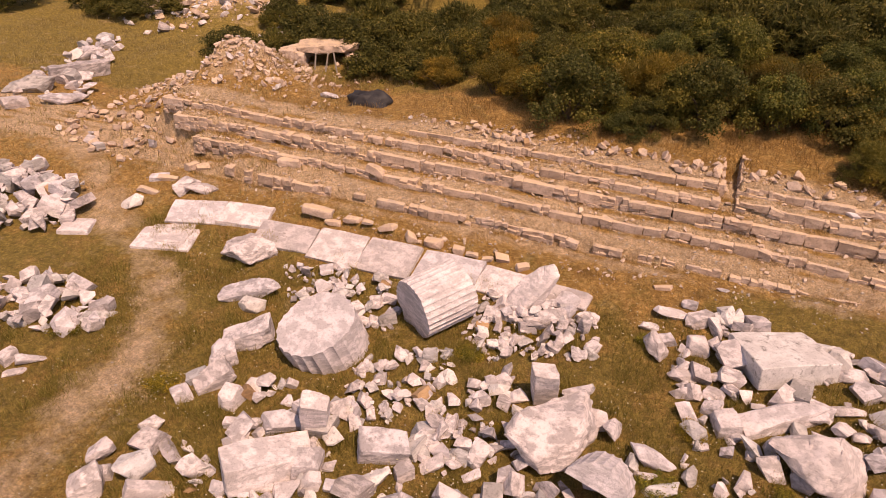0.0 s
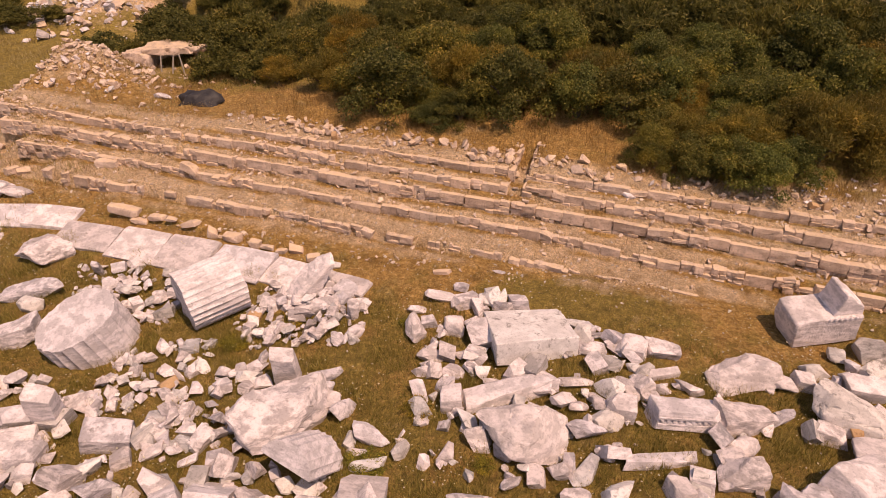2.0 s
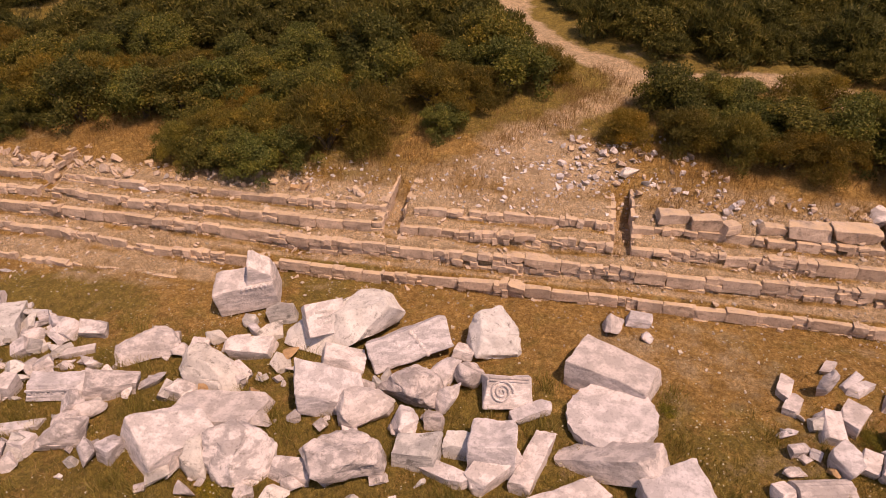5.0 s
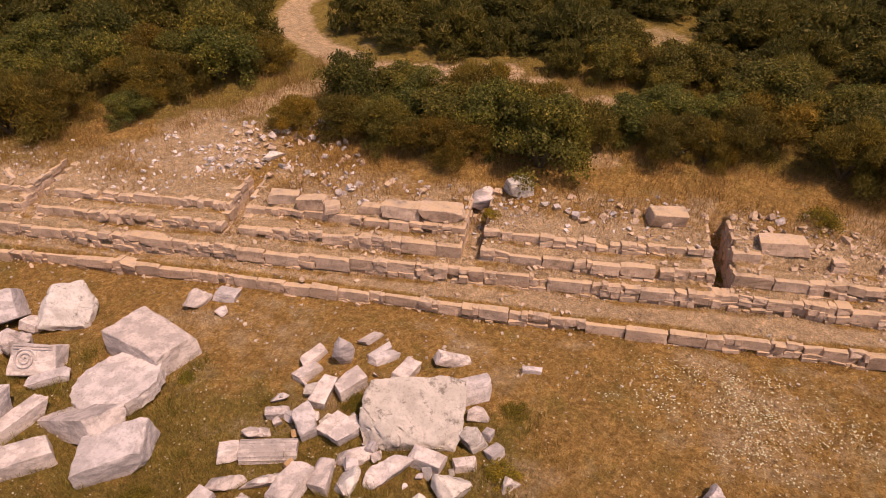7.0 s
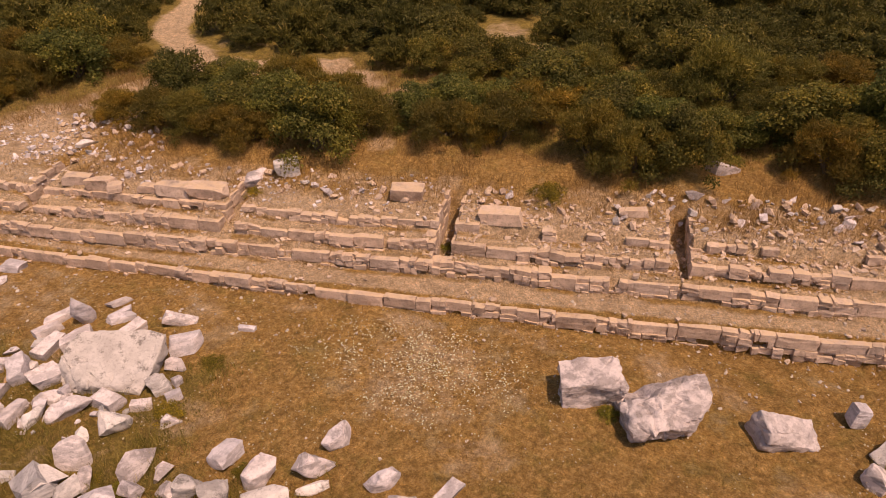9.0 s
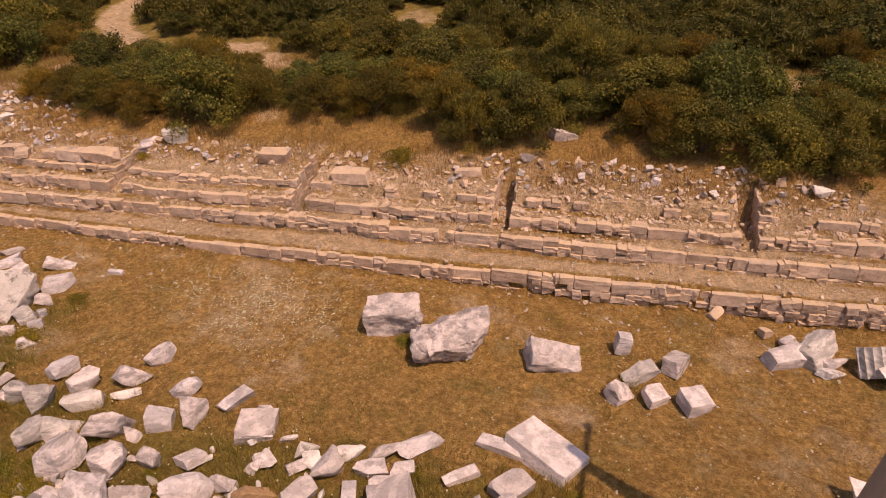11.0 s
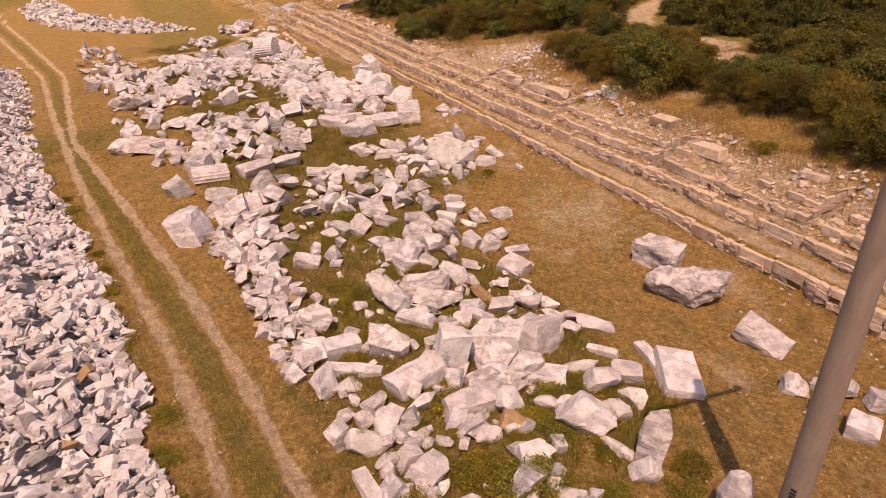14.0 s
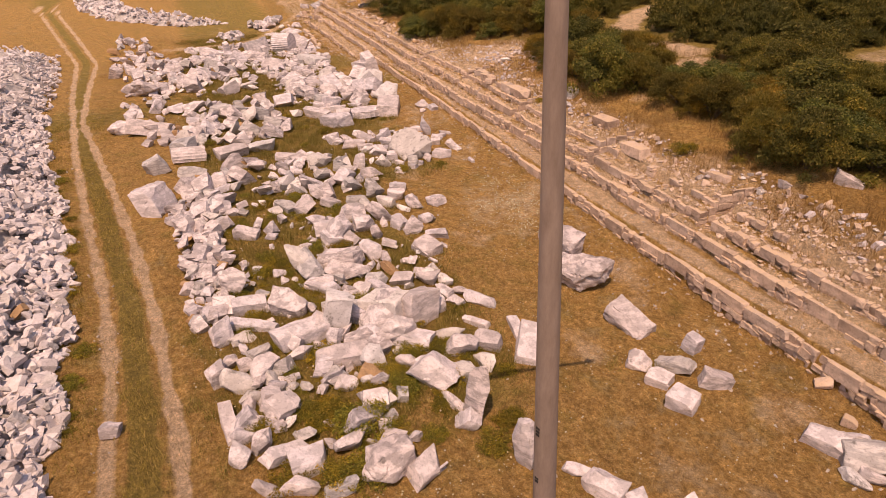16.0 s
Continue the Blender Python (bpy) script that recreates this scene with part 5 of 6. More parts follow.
heap("broken marble pieces among yellow weeds", [(44.2, 4.0), (44.2, 5.6), (46.1, 9.4), (47.4, 10.0), (49.6, 8.1), (48.3, 4.1)], 55, (0.3, 0.95), 0.08, 26)
heap("white rubble on the far slope", [(-44, 40), (-42, 47), (-33, 49), (-33, 42), (-37, 36)], 220, (0.2, 1.1), 0.1, 18, 0.5)


def great_heap(label, ridge, width, height, near, count, sizes, seed):
    """A long bank of quarried marble. ridge: its foot line facing the track; the stones of one stretch are objects, the rest one mesh."""
    rng = random.Random(seed)
    cx, cy = near
    base = tagged(new("rubble_bank"), label, "rubble heap", "heaps of rubble")
    base.location = (cx, cy, ground_at(cx, cy))
    vs, fs, n, parts = [], [], 0, 0
    xs, ys = [p[0] for p in ridge], [p[1] for p in ridge]
    for k in range(count):
        x = rng.uniform(xs[0], xs[-1]) if rng.random() < 0.3 or xs[-1] < 12 else rng.uniform(14.6, 52.4)
        d = width * rng.random() ** 1.4
        y = float(np.interp(x, xs, ys)) - d + 0.2 * math.sin(1.7 * x)
        fall = min(1.0, d / 2.3) * min(1.0, (width - d) / 2.5 + 0.15)
        top = height * fall * min(1.0, (x - xs[0]) / 2.5, (xs[-1] - x) / 2.5) * (0.85 + 0.2 * math.sin(0.8 * x) + 0.12 * math.sin(2.1 * x + y))
        s = sizes[0] + (sizes[1] - sizes[0]) * rng.random() ** 2.0
        z = ground_at(x, y) + top * (1.0 if rng.random() < 0.8 else rng.random()) + s * 0.12 + rng.uniform(-0.12, 0.10)
        m = Matrix.Translation((x - cx, y - cy, z - base.location.z)) @ Euler((rng.gauss(0, 0.5), rng.gauss(0, 0.5), rng.uniform(0, 6.28))).to_matrix().to_4x4() @ Matrix.Diagonal((s, s * rng.uniform(0.7, 1.1), s * rng.uniform(0.6, 1.0), 1))
        if parts < 300 and 37.3 < x < 46.4 and d < 4.9 and s > 0.25:
            ob = new("stone", rng.choice(RARE) if rng.random() < 0.025 else rng.choice(CHIPS))
            ob.parent, ob.matrix_basis = base, m
            parts += 1
        else:
            v, f = JOINED[rng.randrange(len(JOINED))]
            mm = np.array(m)
            vs.append(v @ mm[:3, :3].T + mm[:3, 3])
            fs.append(f + n)
            n += len(v)
    body = new("rubble", raw_mesh("rubble", np.concatenate(vs), np.concatenate(fs), rubble_mix))
    body.parent = base
    tagged(body, kind="stuff")
    # the packed inside of the bank, under the loose stones
    gx = np.linspace(xs[0], xs[-1], 160)
    gd = np.linspace(0, width, 22)
    X, D = np.meshgrid(gx, gd)
    Y = np.interp(X, xs, ys) - D + 0.2 * np.sin(1.7 * X)
    fall = np.minimum(1.0, D / 2.3) * np.minimum(1.0, (width - D) / 2.5 + 0.15)
    Z = ground_height(X, Y) + height * fall * np.minimum(1.0, np.minimum((X - xs[0]) / 2.5, (xs[-1] - X) / 2.5)) * (0.85 + 0.2 * np.sin(0.8 * X) + 0.12 * np.sin(2.1 * X + Y)) - 0.34
    idx = np.arange(X.size).reshape(X.shape)
    q = np.stack([idx[:-1, :-1], idx[1:, :-1], idx[1:, 1:], idx[:-1, 1:]], -1).reshape(-1, 4)
    core = new("core", raw_mesh("core", np.stack([X - cx, Y - cy, Z - base.location.z], -1).reshape(-1, 3), q, marble_grey))
    core.parent = base
    return base


great_heap("long bank of quarried white marble rubble beside the track", [(-14.0, -8.2), (1.2, -5.9), (17.71, -4.55), (24.3, -3.31), (31.21, -1.85), (38.77, -0.71), (46.22, -0.17), (57.78, -0.01)], 9.7, 1.84, (41.6, -3.4), 12000, (0.18, 0.62), 31)
great_heap("far bank of white marble rubble across the track", [(-64, -6), (-50, -4), (-38, 0.5), (-31, 6), (-28, 9.5)], 6.0, 1.2, (-40, -2), 900, (0.3, 1.0), 32)

# ---- shrubs --------------------------------------------------------------------------------------
def leaf_cloud(rng, count, lobes, size, broom=False):
    """Leaves set on the skin and inside of several overlapping lobes; a broom has thin upright shoots in place of leaves."""
    w = np.array([l[3] ** 2 for l in lobes])
    pick = rng.choice(len(lobes), count, p=w / w.sum())
    L = np.array(lobes)[pick]
    d = rng.normal(size=(count, 3))
    d /= np.linalg.norm(d, axis=1)[:, None]
    d[:, 2] = np.where(rng.random(count) < 0.75, np.abs(d[:, 2]), d[:, 2])
    r = L[:, 3] * (1.08 - 0.60 * rng.random(count) ** 2.2) * (1 + 0.20 * np.sin(7 * d[:, 0] + 3 * pick) * np.cos(6 * d[:, 1] + pick))
    p = L[:, :3] + d * r[:, None] * np.array([1, 1, 0.85])
    p += rng.normal(0, 0.03, (count, 3))
    p[:, 2] = np.maximum(p[:, 2], 0.02)
    if broom:
        a = d * 0.7 + np.array([0, 0, 0.35]) + rng.normal(0, 0.6, (count, 3))
    else:
        a = rng.normal(size=(count, 3)) + 0.5 * d
    a /= np.linalg.norm(a, axis=1)[:, None]
    n = d + rng.normal(size=(count, 3)) * 0.45 + np.array([0, 0, 0.5])
    b = np.cross(n, a)
    b /= np.linalg.norm(b, axis=1)[:, None]
    s = size * rng.uniform(0.6, 1.4, count)[:, None]
    wide, back, fore = (0.34, 1.2, 1.8) if broom else (0.62, 0.8, 0.5)
    if broom:
        v = np.stack([p - a * s * back + b * s * wide, p - a * s * back - b * s * wide, p + a * s * fore], 1)
    else:
        v = np.stack([p - a * s * back, p + a * s * fore + b * s * wide, p + a * s * fore - b * s * wide], 1)
    tint = rng.uniform(0.08, 1.0, len(lobes))[pick]
    return v.reshape(-1, 3), np.arange(count * 3).reshape(-1, 3), np.repeat(tint, 3)


def set_clumps(me, tint):
    a = me.attributes.new("clump", "FLOAT", "POINT")
    a.data.foreach_set("value", np.asarray(tint, np.float32))


def shrub_kind(seed, count, mat, wide, high, leaf, broom=False):
    rng = np.random.default_rng(seed)
    lobes = [(0, 0, 0.40 * high, 0.50 * wide)]
    for k in range(46):
        # clumps of twigs over an uneven dome
        a, q = rng.uniform(0, 6.28), math.sqrt(rng.uniform(0.0, 1.0)) * rng.uniform(0.75, 1.08)
        up = high * (0.95 * math.sqrt(max(0.0, 1.0 - min(q, 1.0) ** 2)) * rng.uniform(0.72, 1.08) + 0.10)
        lobes.append((q * wide * math.cos(a), q * wide * math.sin(a), up * rng.choice((1.0, 1.0, 0.55)), rng.uniform(0.13, 0.30) * wide))
    v, f, tint = leaf_cloud(rng, count, lobes, leaf, broom)
    crown = raw_mesh("crown", v, f, mat)
    set_clumps(crown, tint)
    bm = bmesh.new()
    root = [bm.verts.new((0.06 * wide * math.cos(1.257 * q), 0.06 * wide * math.sin(1.257 * q), 0)) for q in range(5)]
    for k in range(6):
        a = k * 1.05 + rng.uniform(-0.3, 0.3)
        tip = Vector((0.55 * wide * math.cos(a), 0.55 * wide * math.sin(a), high * rng.uniform(0.4, 0.7)))
        prev = root
        for j in range(1, 5):
            t = j / 4
            c = tip * t + Vector((0, 0, 0.12 * high * math.sin(3.1 * t)))
            ra = 0.06 * wide * (1 - 0.8 * t) + 0.008
            ring = [bm.verts.new(c + Vector((ra * math.cos(1.257 * q), ra * math.sin(1.257 * q), 0))) for q in range(5)]
            for q in range(5):
                bm.faces.new((prev[q], prev[(q + 1) % 5], ring[(q + 1) % 5], ring[q]))
            prev = ring
    me = bpy.data.meshes.new("branchwork")
    bm.to_mesh(me)
    bm.free()
    me.materials.append(bark)
    return crown, me


SHRUBS = [shrub_kind(41 + k, 14000, leaf_dark, 1.0, 1.15, 0.036) for k in range(4)] + [shrub_kind(51 + k, 17000, leaf_olive, 1.0, 1.0, 0.026, True) for k in range(3)]
SHRUBS_WEED = [shrub_kind(71 + k, 3600, leaf_weed, 1.0, 0.6, 0.045) for k in range(3)]
SHRUBS += [shrub_kind(61 + k, 5200, leaf_dark if k % 2 else leaf_olive, 1.0, 1.05, 0.056, k % 2 == 0) for k in range(4)]


def shrub(kind, x, y, wide, high, turn, label):
    base = tagged(new("shrub"), label, "shrub", "shrubs on the slope")
    base.matrix_basis = Matrix.Translation((x, y, ground_at(x, y) - 0.08)) @ Euler((0, 0, turn)).to_matrix().to_4x4() @ Matrix.Diagonal((wide, wide, high, 1))
    crown, limbs = SHRUBS[kind]
    new("crown", crown).parent = base
    new("branchwork", limbs).parent = base
    return base


def weed(x, y, s, rng):
    base = tagged(new("weed_clump"), "low yellow-green weed clump among marble stones", "weed", "weeds among the stones")
    base.matrix_basis = Matrix.Translation((x, y, ground_at(x, y) - 0.04)) @ Euler((0, 0, rng.uniform(0, 6.28))).to_matrix().to_4x4() @ Matrix.Diagonal((s, s, s * rng.uniform(0.6, 1.0), 1))
    crown, limbs = rng.choice(SHRUBS_WEED)
    new("leaves", crown).parent = base
    new("branchwork", limbs).parent = base


# the front edge of the scrub along the top of the steps
FRONT_X = (-60, -30, -24, -20, -14, -9, -6.3, -4, -1.5, 1.6, 3.2, 5.3, 7.5, 8.8, 10.6, 11.5, 12.3, 14.5, 15.7, 16.8, 18.6, 21.28, 22.9, 26.89, 29.7, 32.4, 33.37, 34.34, 35.64, 37.04, 37.8, 39.31, 41.36, 42.88, 44.82, 45.47, 46.44, 48.17, 48.92, 50.54, 51.95, 55.62, 59.94, 77.22)
FRONT_Y = (52, 40, 32, 29.4, 26.2, 23.6, 22.2, 21.4, 21.2, 21.6, 22.2, 21.2, 20.8, 20.5, 20.8, 21.2, 21.7, 22.2, 23.6, 25.5, 27, 24.94, 24.07, 22.88, 22.56, 22.45, 23.21, 24.29, 24.29, 24.07, 23.64, 24.5, 23.64, 22.99, 22.99, 23.86, 25.15, 24.5, 23.42, 22.78, 22.34, 22.02, 22.34, 22.56)


def plant_shrubs():
    rng = random.Random(61)
    spots = []
    dark = ("dense dark green evergreen shrub on the slope", "bushy dark green shrub with small leaves")
    dry = ("olive-green shrub with yellowing twigs", "low olive-brown shrub on the slope")

    far_v, far_f, far_t, far_n = [], [], [], [0]

    def plant(x, y, wide, high, olive):
        spots.append((x, y, wide))
        if y > 31.5 or (x < -12 and y > 27) or x > 60:
            turn = rng.uniform(0, 6.28)
            me = SHRUBS[rng.choice((7, 8, 9, 10))][0]
            co = np.empty(len(me.vertices) * 3, np.float32)
            me.vertices.foreach_get("co", co)
            co = co.reshape(-1, 3) @ np.array([[math.cos(turn), math.sin(turn), 0], [-math.sin(turn), math.cos(turn), 0], [0, 0, 1]]) * (wide, wide, high)
            tint = np.empty(len(co), np.float32)
            me.attributes["clump"].data.foreach_get("value", tint)
            far_t.append(0.08 + 0.92 * (0.55 * tint + 0.45 * rng.random()))
            far_v.append(co + (x, y, ground_at(x, y) - 0.08))
            far_f.append(np.arange(len(co)).reshape(-1, 3) + far_n[0])
            far_n[0] += len(co)
            return
        kind = rng.choice((4, 5, 6)) if olive else rng.choice((0, 1, 2, 3))
        shrub(kind, x, y, wide, high, rng.uniform(0, 6.28), rng.choice(dry if olive else dark))

    # shrubs that stand out along the upper edge of the steps
    for x, y, wide, high, broom in ((22.79, 25.37, 1.19, 0.97, True), (24.73, 25.15, 1.3, 1.19, True), (26.35, 24.61, 1.3, 1.35, True), (27.97, 24.18, 1.19, 1.08, True), (27.11, 25.8, 1.3, 1.15, False), (29.27, 24.07, 1.19, 1.3, True), (30.35, 25.04, 1.4, 1.73, False), (32.08, 23.86, 1.62, 1.89, False), (33.16, 25.37, 1.4, 1.62, True), (31.21, 25.6, 1.3, 1.1, False),
                                    (36.61, 25.15, 1.35, 1.35, True), (37.58, 24.94, 0.97, 1.08, True), (8.9, 21.5, 1.15, 1.2, False), (9.9, 21.3, 1.1, 1.1, False), (7.7, 21.7, 1.1, 1.1, False), (6.4, 22.1, 1.1, 1.1, True), (10.9, 22, 1, 1.1, False), (43.31, 23.96, 1.4, 1.62, True), (44.71, 24.07, 1.3, 1.62, False), (41.8, 24.72, 1.4, 1.62, True), (50.87, 23.96, 1.3, 1.4, False), (53.03, 23.42, 1.3, 1.4, False), (54.86, 23.21, 1.08, 1.08, False), (49.36, 24.72, 1.3, 1.51, True)):
        plant(x, y, wide, high, broom)
    # brush round the hollow and on the far spoil bank
    for x, y, wide, high in ((-22.4, 29.0, 1.7, 1.4), (-24.6, 30.4, 1.9, 1.5), (-27.0, 32.2, 1.9, 1.5), (-29.4, 34.0, 1.8, 1.3), (-20.4, 30.2, 1.6, 1.4), (-24.2, 32.8, 1.8, 1.6), (-26.5, 35.0, 2.0, 1.6), (-17.2, 29.4, 1.5, 1.4), (-15.3, 27.4, 1.4, 1.3), (-18.9, 29.0, 1.3, 1.2), (-41.5, 38.6, 1.7, 1.0), (-43.6, 38.8, 1.9, 1.2), (-39.6, 39.4, 1.5, 0.9), (-45.8, 39.5, 2.0, 1.8), (-54.5, 38.4, 2.6, 2.4), (-58.0, 38.0, 2.4, 2.0), (-48.5, 41.5, 2.4, 2.0)):
        plant(x, y, wide, high, True)
    tries = 0
    while len(spots) < 640 and tries < 30000:
        tries += 1
        x, y = rng.uniform(-32, 64), rng.uniform(20.5, 48)
        y = y if rng.random() < 0.75 or y < 36 else rng.uniform(21, 36)
        wide = rng.uniform(0.85, 1.9)
        if y - 0.8 * wide < np.interp(x, FRONT_X, FRONT_Y):
            continue
        if float(near_line(x, y, CLEARED)) < 0.9 + 0.9 * wide or float(near_line(x, y, CLEARED_LOW)) < 0.9 + 0.8 * wide or any(math.hypot(x - a, y - b) < r + 0.8 * wide for a, b, r in OPENINGS):
            continue
        if any(math.hypot(x - a, y - b) < 0.42 * (w + wide) for a, b, w in spots):
            continue
        plant(x, y, wide, wide * rng.uniform(0.75, 1.2), rng.random() < 0.45)
    woods = new("far_shrubs", raw_mesh("far_shrubs", np.concatenate(far_v), np.concatenate(far_f), leaf_mixed))
    set_clumps(woods.data, np.concatenate(far_t))
    tagged(woods, "dense olive-green scrub covering the far slope", "shrubs", kind="stuff")
    # low plants among the stones
    for x, y, s in ((-15.9, 8.2, 0.62), (-11.6, 7.3, 0.5), (1.35, 8.6, 0.55), (47.63, 4.52, 0.54), (48.49, 6.79, 0.76), (46.98, 7.33, 0.54), (41.15, 4.42, 0.43), (37.64, 20.72, 0.35), (30.78, 21.05, 0.32), (40.72, 22.13, 0.65), (49.79, 5.82, 0.54), (39.08, 8.52, 0.62), (42.87, 8.25, 0.60), (36.33, 8.52, 0.45), (47.42, 8.17, 0.55), (49.67, 10.11, 0.42), (47.73, 6.03, 0.62), (50.18, 9.48, 0.5), (49.52, 4.91, 0.6), (50.02, 6.41, 0.6), (32.91, 7.52, 0.45), (42.91, 15.25, 0.30), (28.42, 14.29, 0.36), (32.33, 14.89, 0.34)):
        weed(x, y, s, rng)
    for k in range(105):
        x, y = rng.uniform(-10, 50), rng.uniform(3.9, 14.8)
        if x < 33 and rng.random() < 0.45:
            x = rng.uniform(33, 50)
        if y > 11.8 and x > 33:
            continue
        weed(x, y, rng.uniform(0.18, 0.48), rng)
    for k in range(34):
        weed(rng.uniform(44.4, 49.4), rng.uniform(4.2, 9.6), rng.uniform(0.25, 0.55), rng)
    for k in range(26):
        weed(rng.uniform(35, 43), rng.uniform(4.5, 8.5), rng.uniform(0.2, 0.45), rng)
    for k in range(16):
        x = rng.uniform(23, 49)
        weed(x, float(np.interp(x, [p[0] for p in LEFT_TRACK], [p[1] for p in LEFT_TRACK])) - rng.uniform(0.6, 1.0), rng.uniform(0.2, 0.45), rng)


plant_shrubs()


# ---- grass, flowers and small stones -------------------------------------------------------------
def blades(name, label, xs, ys, high, wide, mat, seed):
    """Upright curved blades, one triangle each, in tufts."""
    rng = np.random.default_rng(seed)
    n = len(xs)
    z = ground_height(xs, ys) - 0.02
    a = rng.uniform(0, 6.283, n)
    h = high * rng.uniform(0.5, 1.3, n)
    w = wide * rng.uniform(0.6, 1.4, n)
    lx, ly = rng.normal(0, 0.35, n) * h, rng.normal(0, 0.35, n) * h
    p = np.stack([xs, ys, z], -1)
    side = np.stack([np.cos(a) * w, np.sin(a) * w, np.zeros(n)], -1)
    tip = p + np.stack([lx, ly, h], -1)
    v = np.stack([p - side, p + side, tip], 1).reshape(-1, 3)
    ob = new(name, raw_mesh(name, v, np.arange(3 * n).reshape(-1, 3), mat))
    return tagged(ob, label, "grass", kind="stuff")


def tufts(seed, count, per, x0, x1, y0, y1, keep, spread=0.16):
    rng = np.random.default_rng(seed)
    cx, cy = rng.uniform(x0, x1, count), rng.uniform(y0, y1, count)
    k = keep(cx, cy) > rng.random(count)
    cx, cy = np.repeat(cx[k], per), np.repeat(cy[k], per)
    return cx + rng.normal(0, spread, cx.size), cy + rng.normal(0, spread, cx.size)


def off_tracks(x, y):
    worn = np.minimum(near_line(x, y, LEFT_TRACK), near_line(x, y, RIGHT_TRACK))
    return smooth(0.3, 0.6, worn) * smooth(0.2, 1.2, near_line(x, y, WEST_PATH)) * smooth(0.2, 1.0, near_line(x, y, CLEARED))


def patches(x, y, f=0.7):
    return 0.5 + 0.5 * np.sin(f * x + 1.7 * np.sin(f * 0.8 * y)) * np.cos(f * 1.1 * y + 0.9 * np.sin(f * 1.3 * x))


def ruin_zone(x, y):
    return smooth(15.6, 13.5, y) * smooth(2.2, 5.0, y) * smooth(50.7, 47.5, x) * off_tracks(x, y) * (1 - 0.95 * smooth(32, 34, x) * smooth(10.8, 12.2, y))


blades("green_grass", "tufts of green-olive grass between the stones", *tufts(71, 21000, 26, -18, 51, 1.8, 16, lambda x, y: ruin_zone(x, y) * (0.3 + 0.7 * patches(x, y, 1.1) ** 1.5), 0.22), 0.17, 0.008, blade_green, 1)
blades("dry_grass", "tufts of dry straw-coloured grass", *tufts(72, 22000, 18, -20, 66, -3, 18.6, lambda x, y: off_tracks(x, y) * (0.15 + 0.6 * patches(x, y, 0.9)), 0.22), 0.11, 0.008, blade_dry, 2)
blades("tall_dry_grass", "tall golden dry grass along the top of the steps", *tufts(73, 13000, 20, -20, 66, 20.6, 32, lambda x, y: smooth(20.6, 21.6, y) * off_tracks(x, y) * (0.12 + 0.88 * patches(x, y, 1.1)) * (1 - 0.85 * smooth(3.0, 1.0, np.hypot(x - 20.1, y - 23.3))) * (0.45 + 0.55 * smooth(-10, -4, x)), 0.26), 0.30, 0.008, blade_dry, 3)
blades("tall_green_grass", "tall seeding grass clumps against the marble blocks", *tufts(76, 4200, 70, -18, 51, 1.8, 15.5, lambda x, y: ruin_zone(x, y) * patches(x, y, 1.7) ** 2, 0.15), 0.30, 0.008, blade_green, 6)
blades("field_grass", "rough dry grass on the open ground to the west", *tufts(77, 5500, 12, -50, -13, 15, 48, lambda x, y: (0.2 + 0.7 * patches(x, y, 0.5)) * (1 - 0.95 * np.exp(-((x + 25) / 4.2) ** 2 - ((y - 24.5) / 4.2) ** 2)) * (1 - 0.8 * np.exp(-((x + 39) / 8) ** 2 - ((y - 44) / 6) ** 2)), 0.3), 0.24, 0.016, blade_dry, 7)
blades("step_grass", "short dry grass growing on the steps", *tufts(74, 4200, 16, -22, 64, 15.8, 21.6, lambda x, y: 0.15 + 0.5 * patches(x, y, 1.4) * smooth(20, 4, x) + 0.45 * patches(x, y, 1.9)), 0.11, 0.006, blade_dry, 4)
blades("verge_grass", "green grass and weeds beside the rubble bank", *tufts(75, 5000, 24, 16, 58, -4, 6, lambda x, y: smooth(1.0, 0.2, np.abs(near_line(x, y, LEFT_TRACK) - 0.85)) * off_tracks(x, y), 0.2), 0.18, 0.007, blade_green, 5)


def strew(name, label, category, xs, ys, lo, hi, mat, seed, sink=0.15):
    rng = np.random.default_rng(seed)
    vs, fs, n = [], [], 0
    zs = ground_height(xs, ys)
    for x, y, z in zip(xs, ys, zs):
        v, f = JOINED[rng.integers(len(JOINED))]
        s = lo + (hi - lo) * rng.random() ** 3
        m = np.array((Euler((rng.normal(0, 0.3), rng.normal(0, 0.3), rng.uniform(0, 6.28))).to_matrix()))
        vs.append((v * s) @ m.T + (x, y, z + s * sink))
        fs.append(f + n)
        n += len(v)
    return tagged(new(name, raw_mesh(name, np.concatenate(vs), np.concatenate(fs), mat)), label, category, kind="stuff")


strew("small_stones", "small pale stones strewn over the steps", "pebbles", *tufts(81, 6000, 1, -22, 62, 16.0, 22.0, lambda x, y: 0.35 + 0.5 * patches(x, y, 1.6), 0.0), 0.025, 0.13, pebble_mix, 1)
strew("small_stones", "small pale stones scattered over dry grass", "pebbles", *tufts(82, 2600, 1, -14, 64, 3.5, 18.3, lambda x, y: 0.15 + 0.7 * patches(x, y, 0.8) ** 2, 0.0), 0.025, 0.11, pebble_mix, 2)
strew("small_stones", "stony gravel along the worn wheel track", "pebbles", *tufts(83, 3000, 1, -10, 60, -7, 5, lambda x, y: smooth(0.5, 0.15, near_line(x, y, LEFT_TRACK)), 0.05), 0.03, 0.12, pebble_mix, 3)

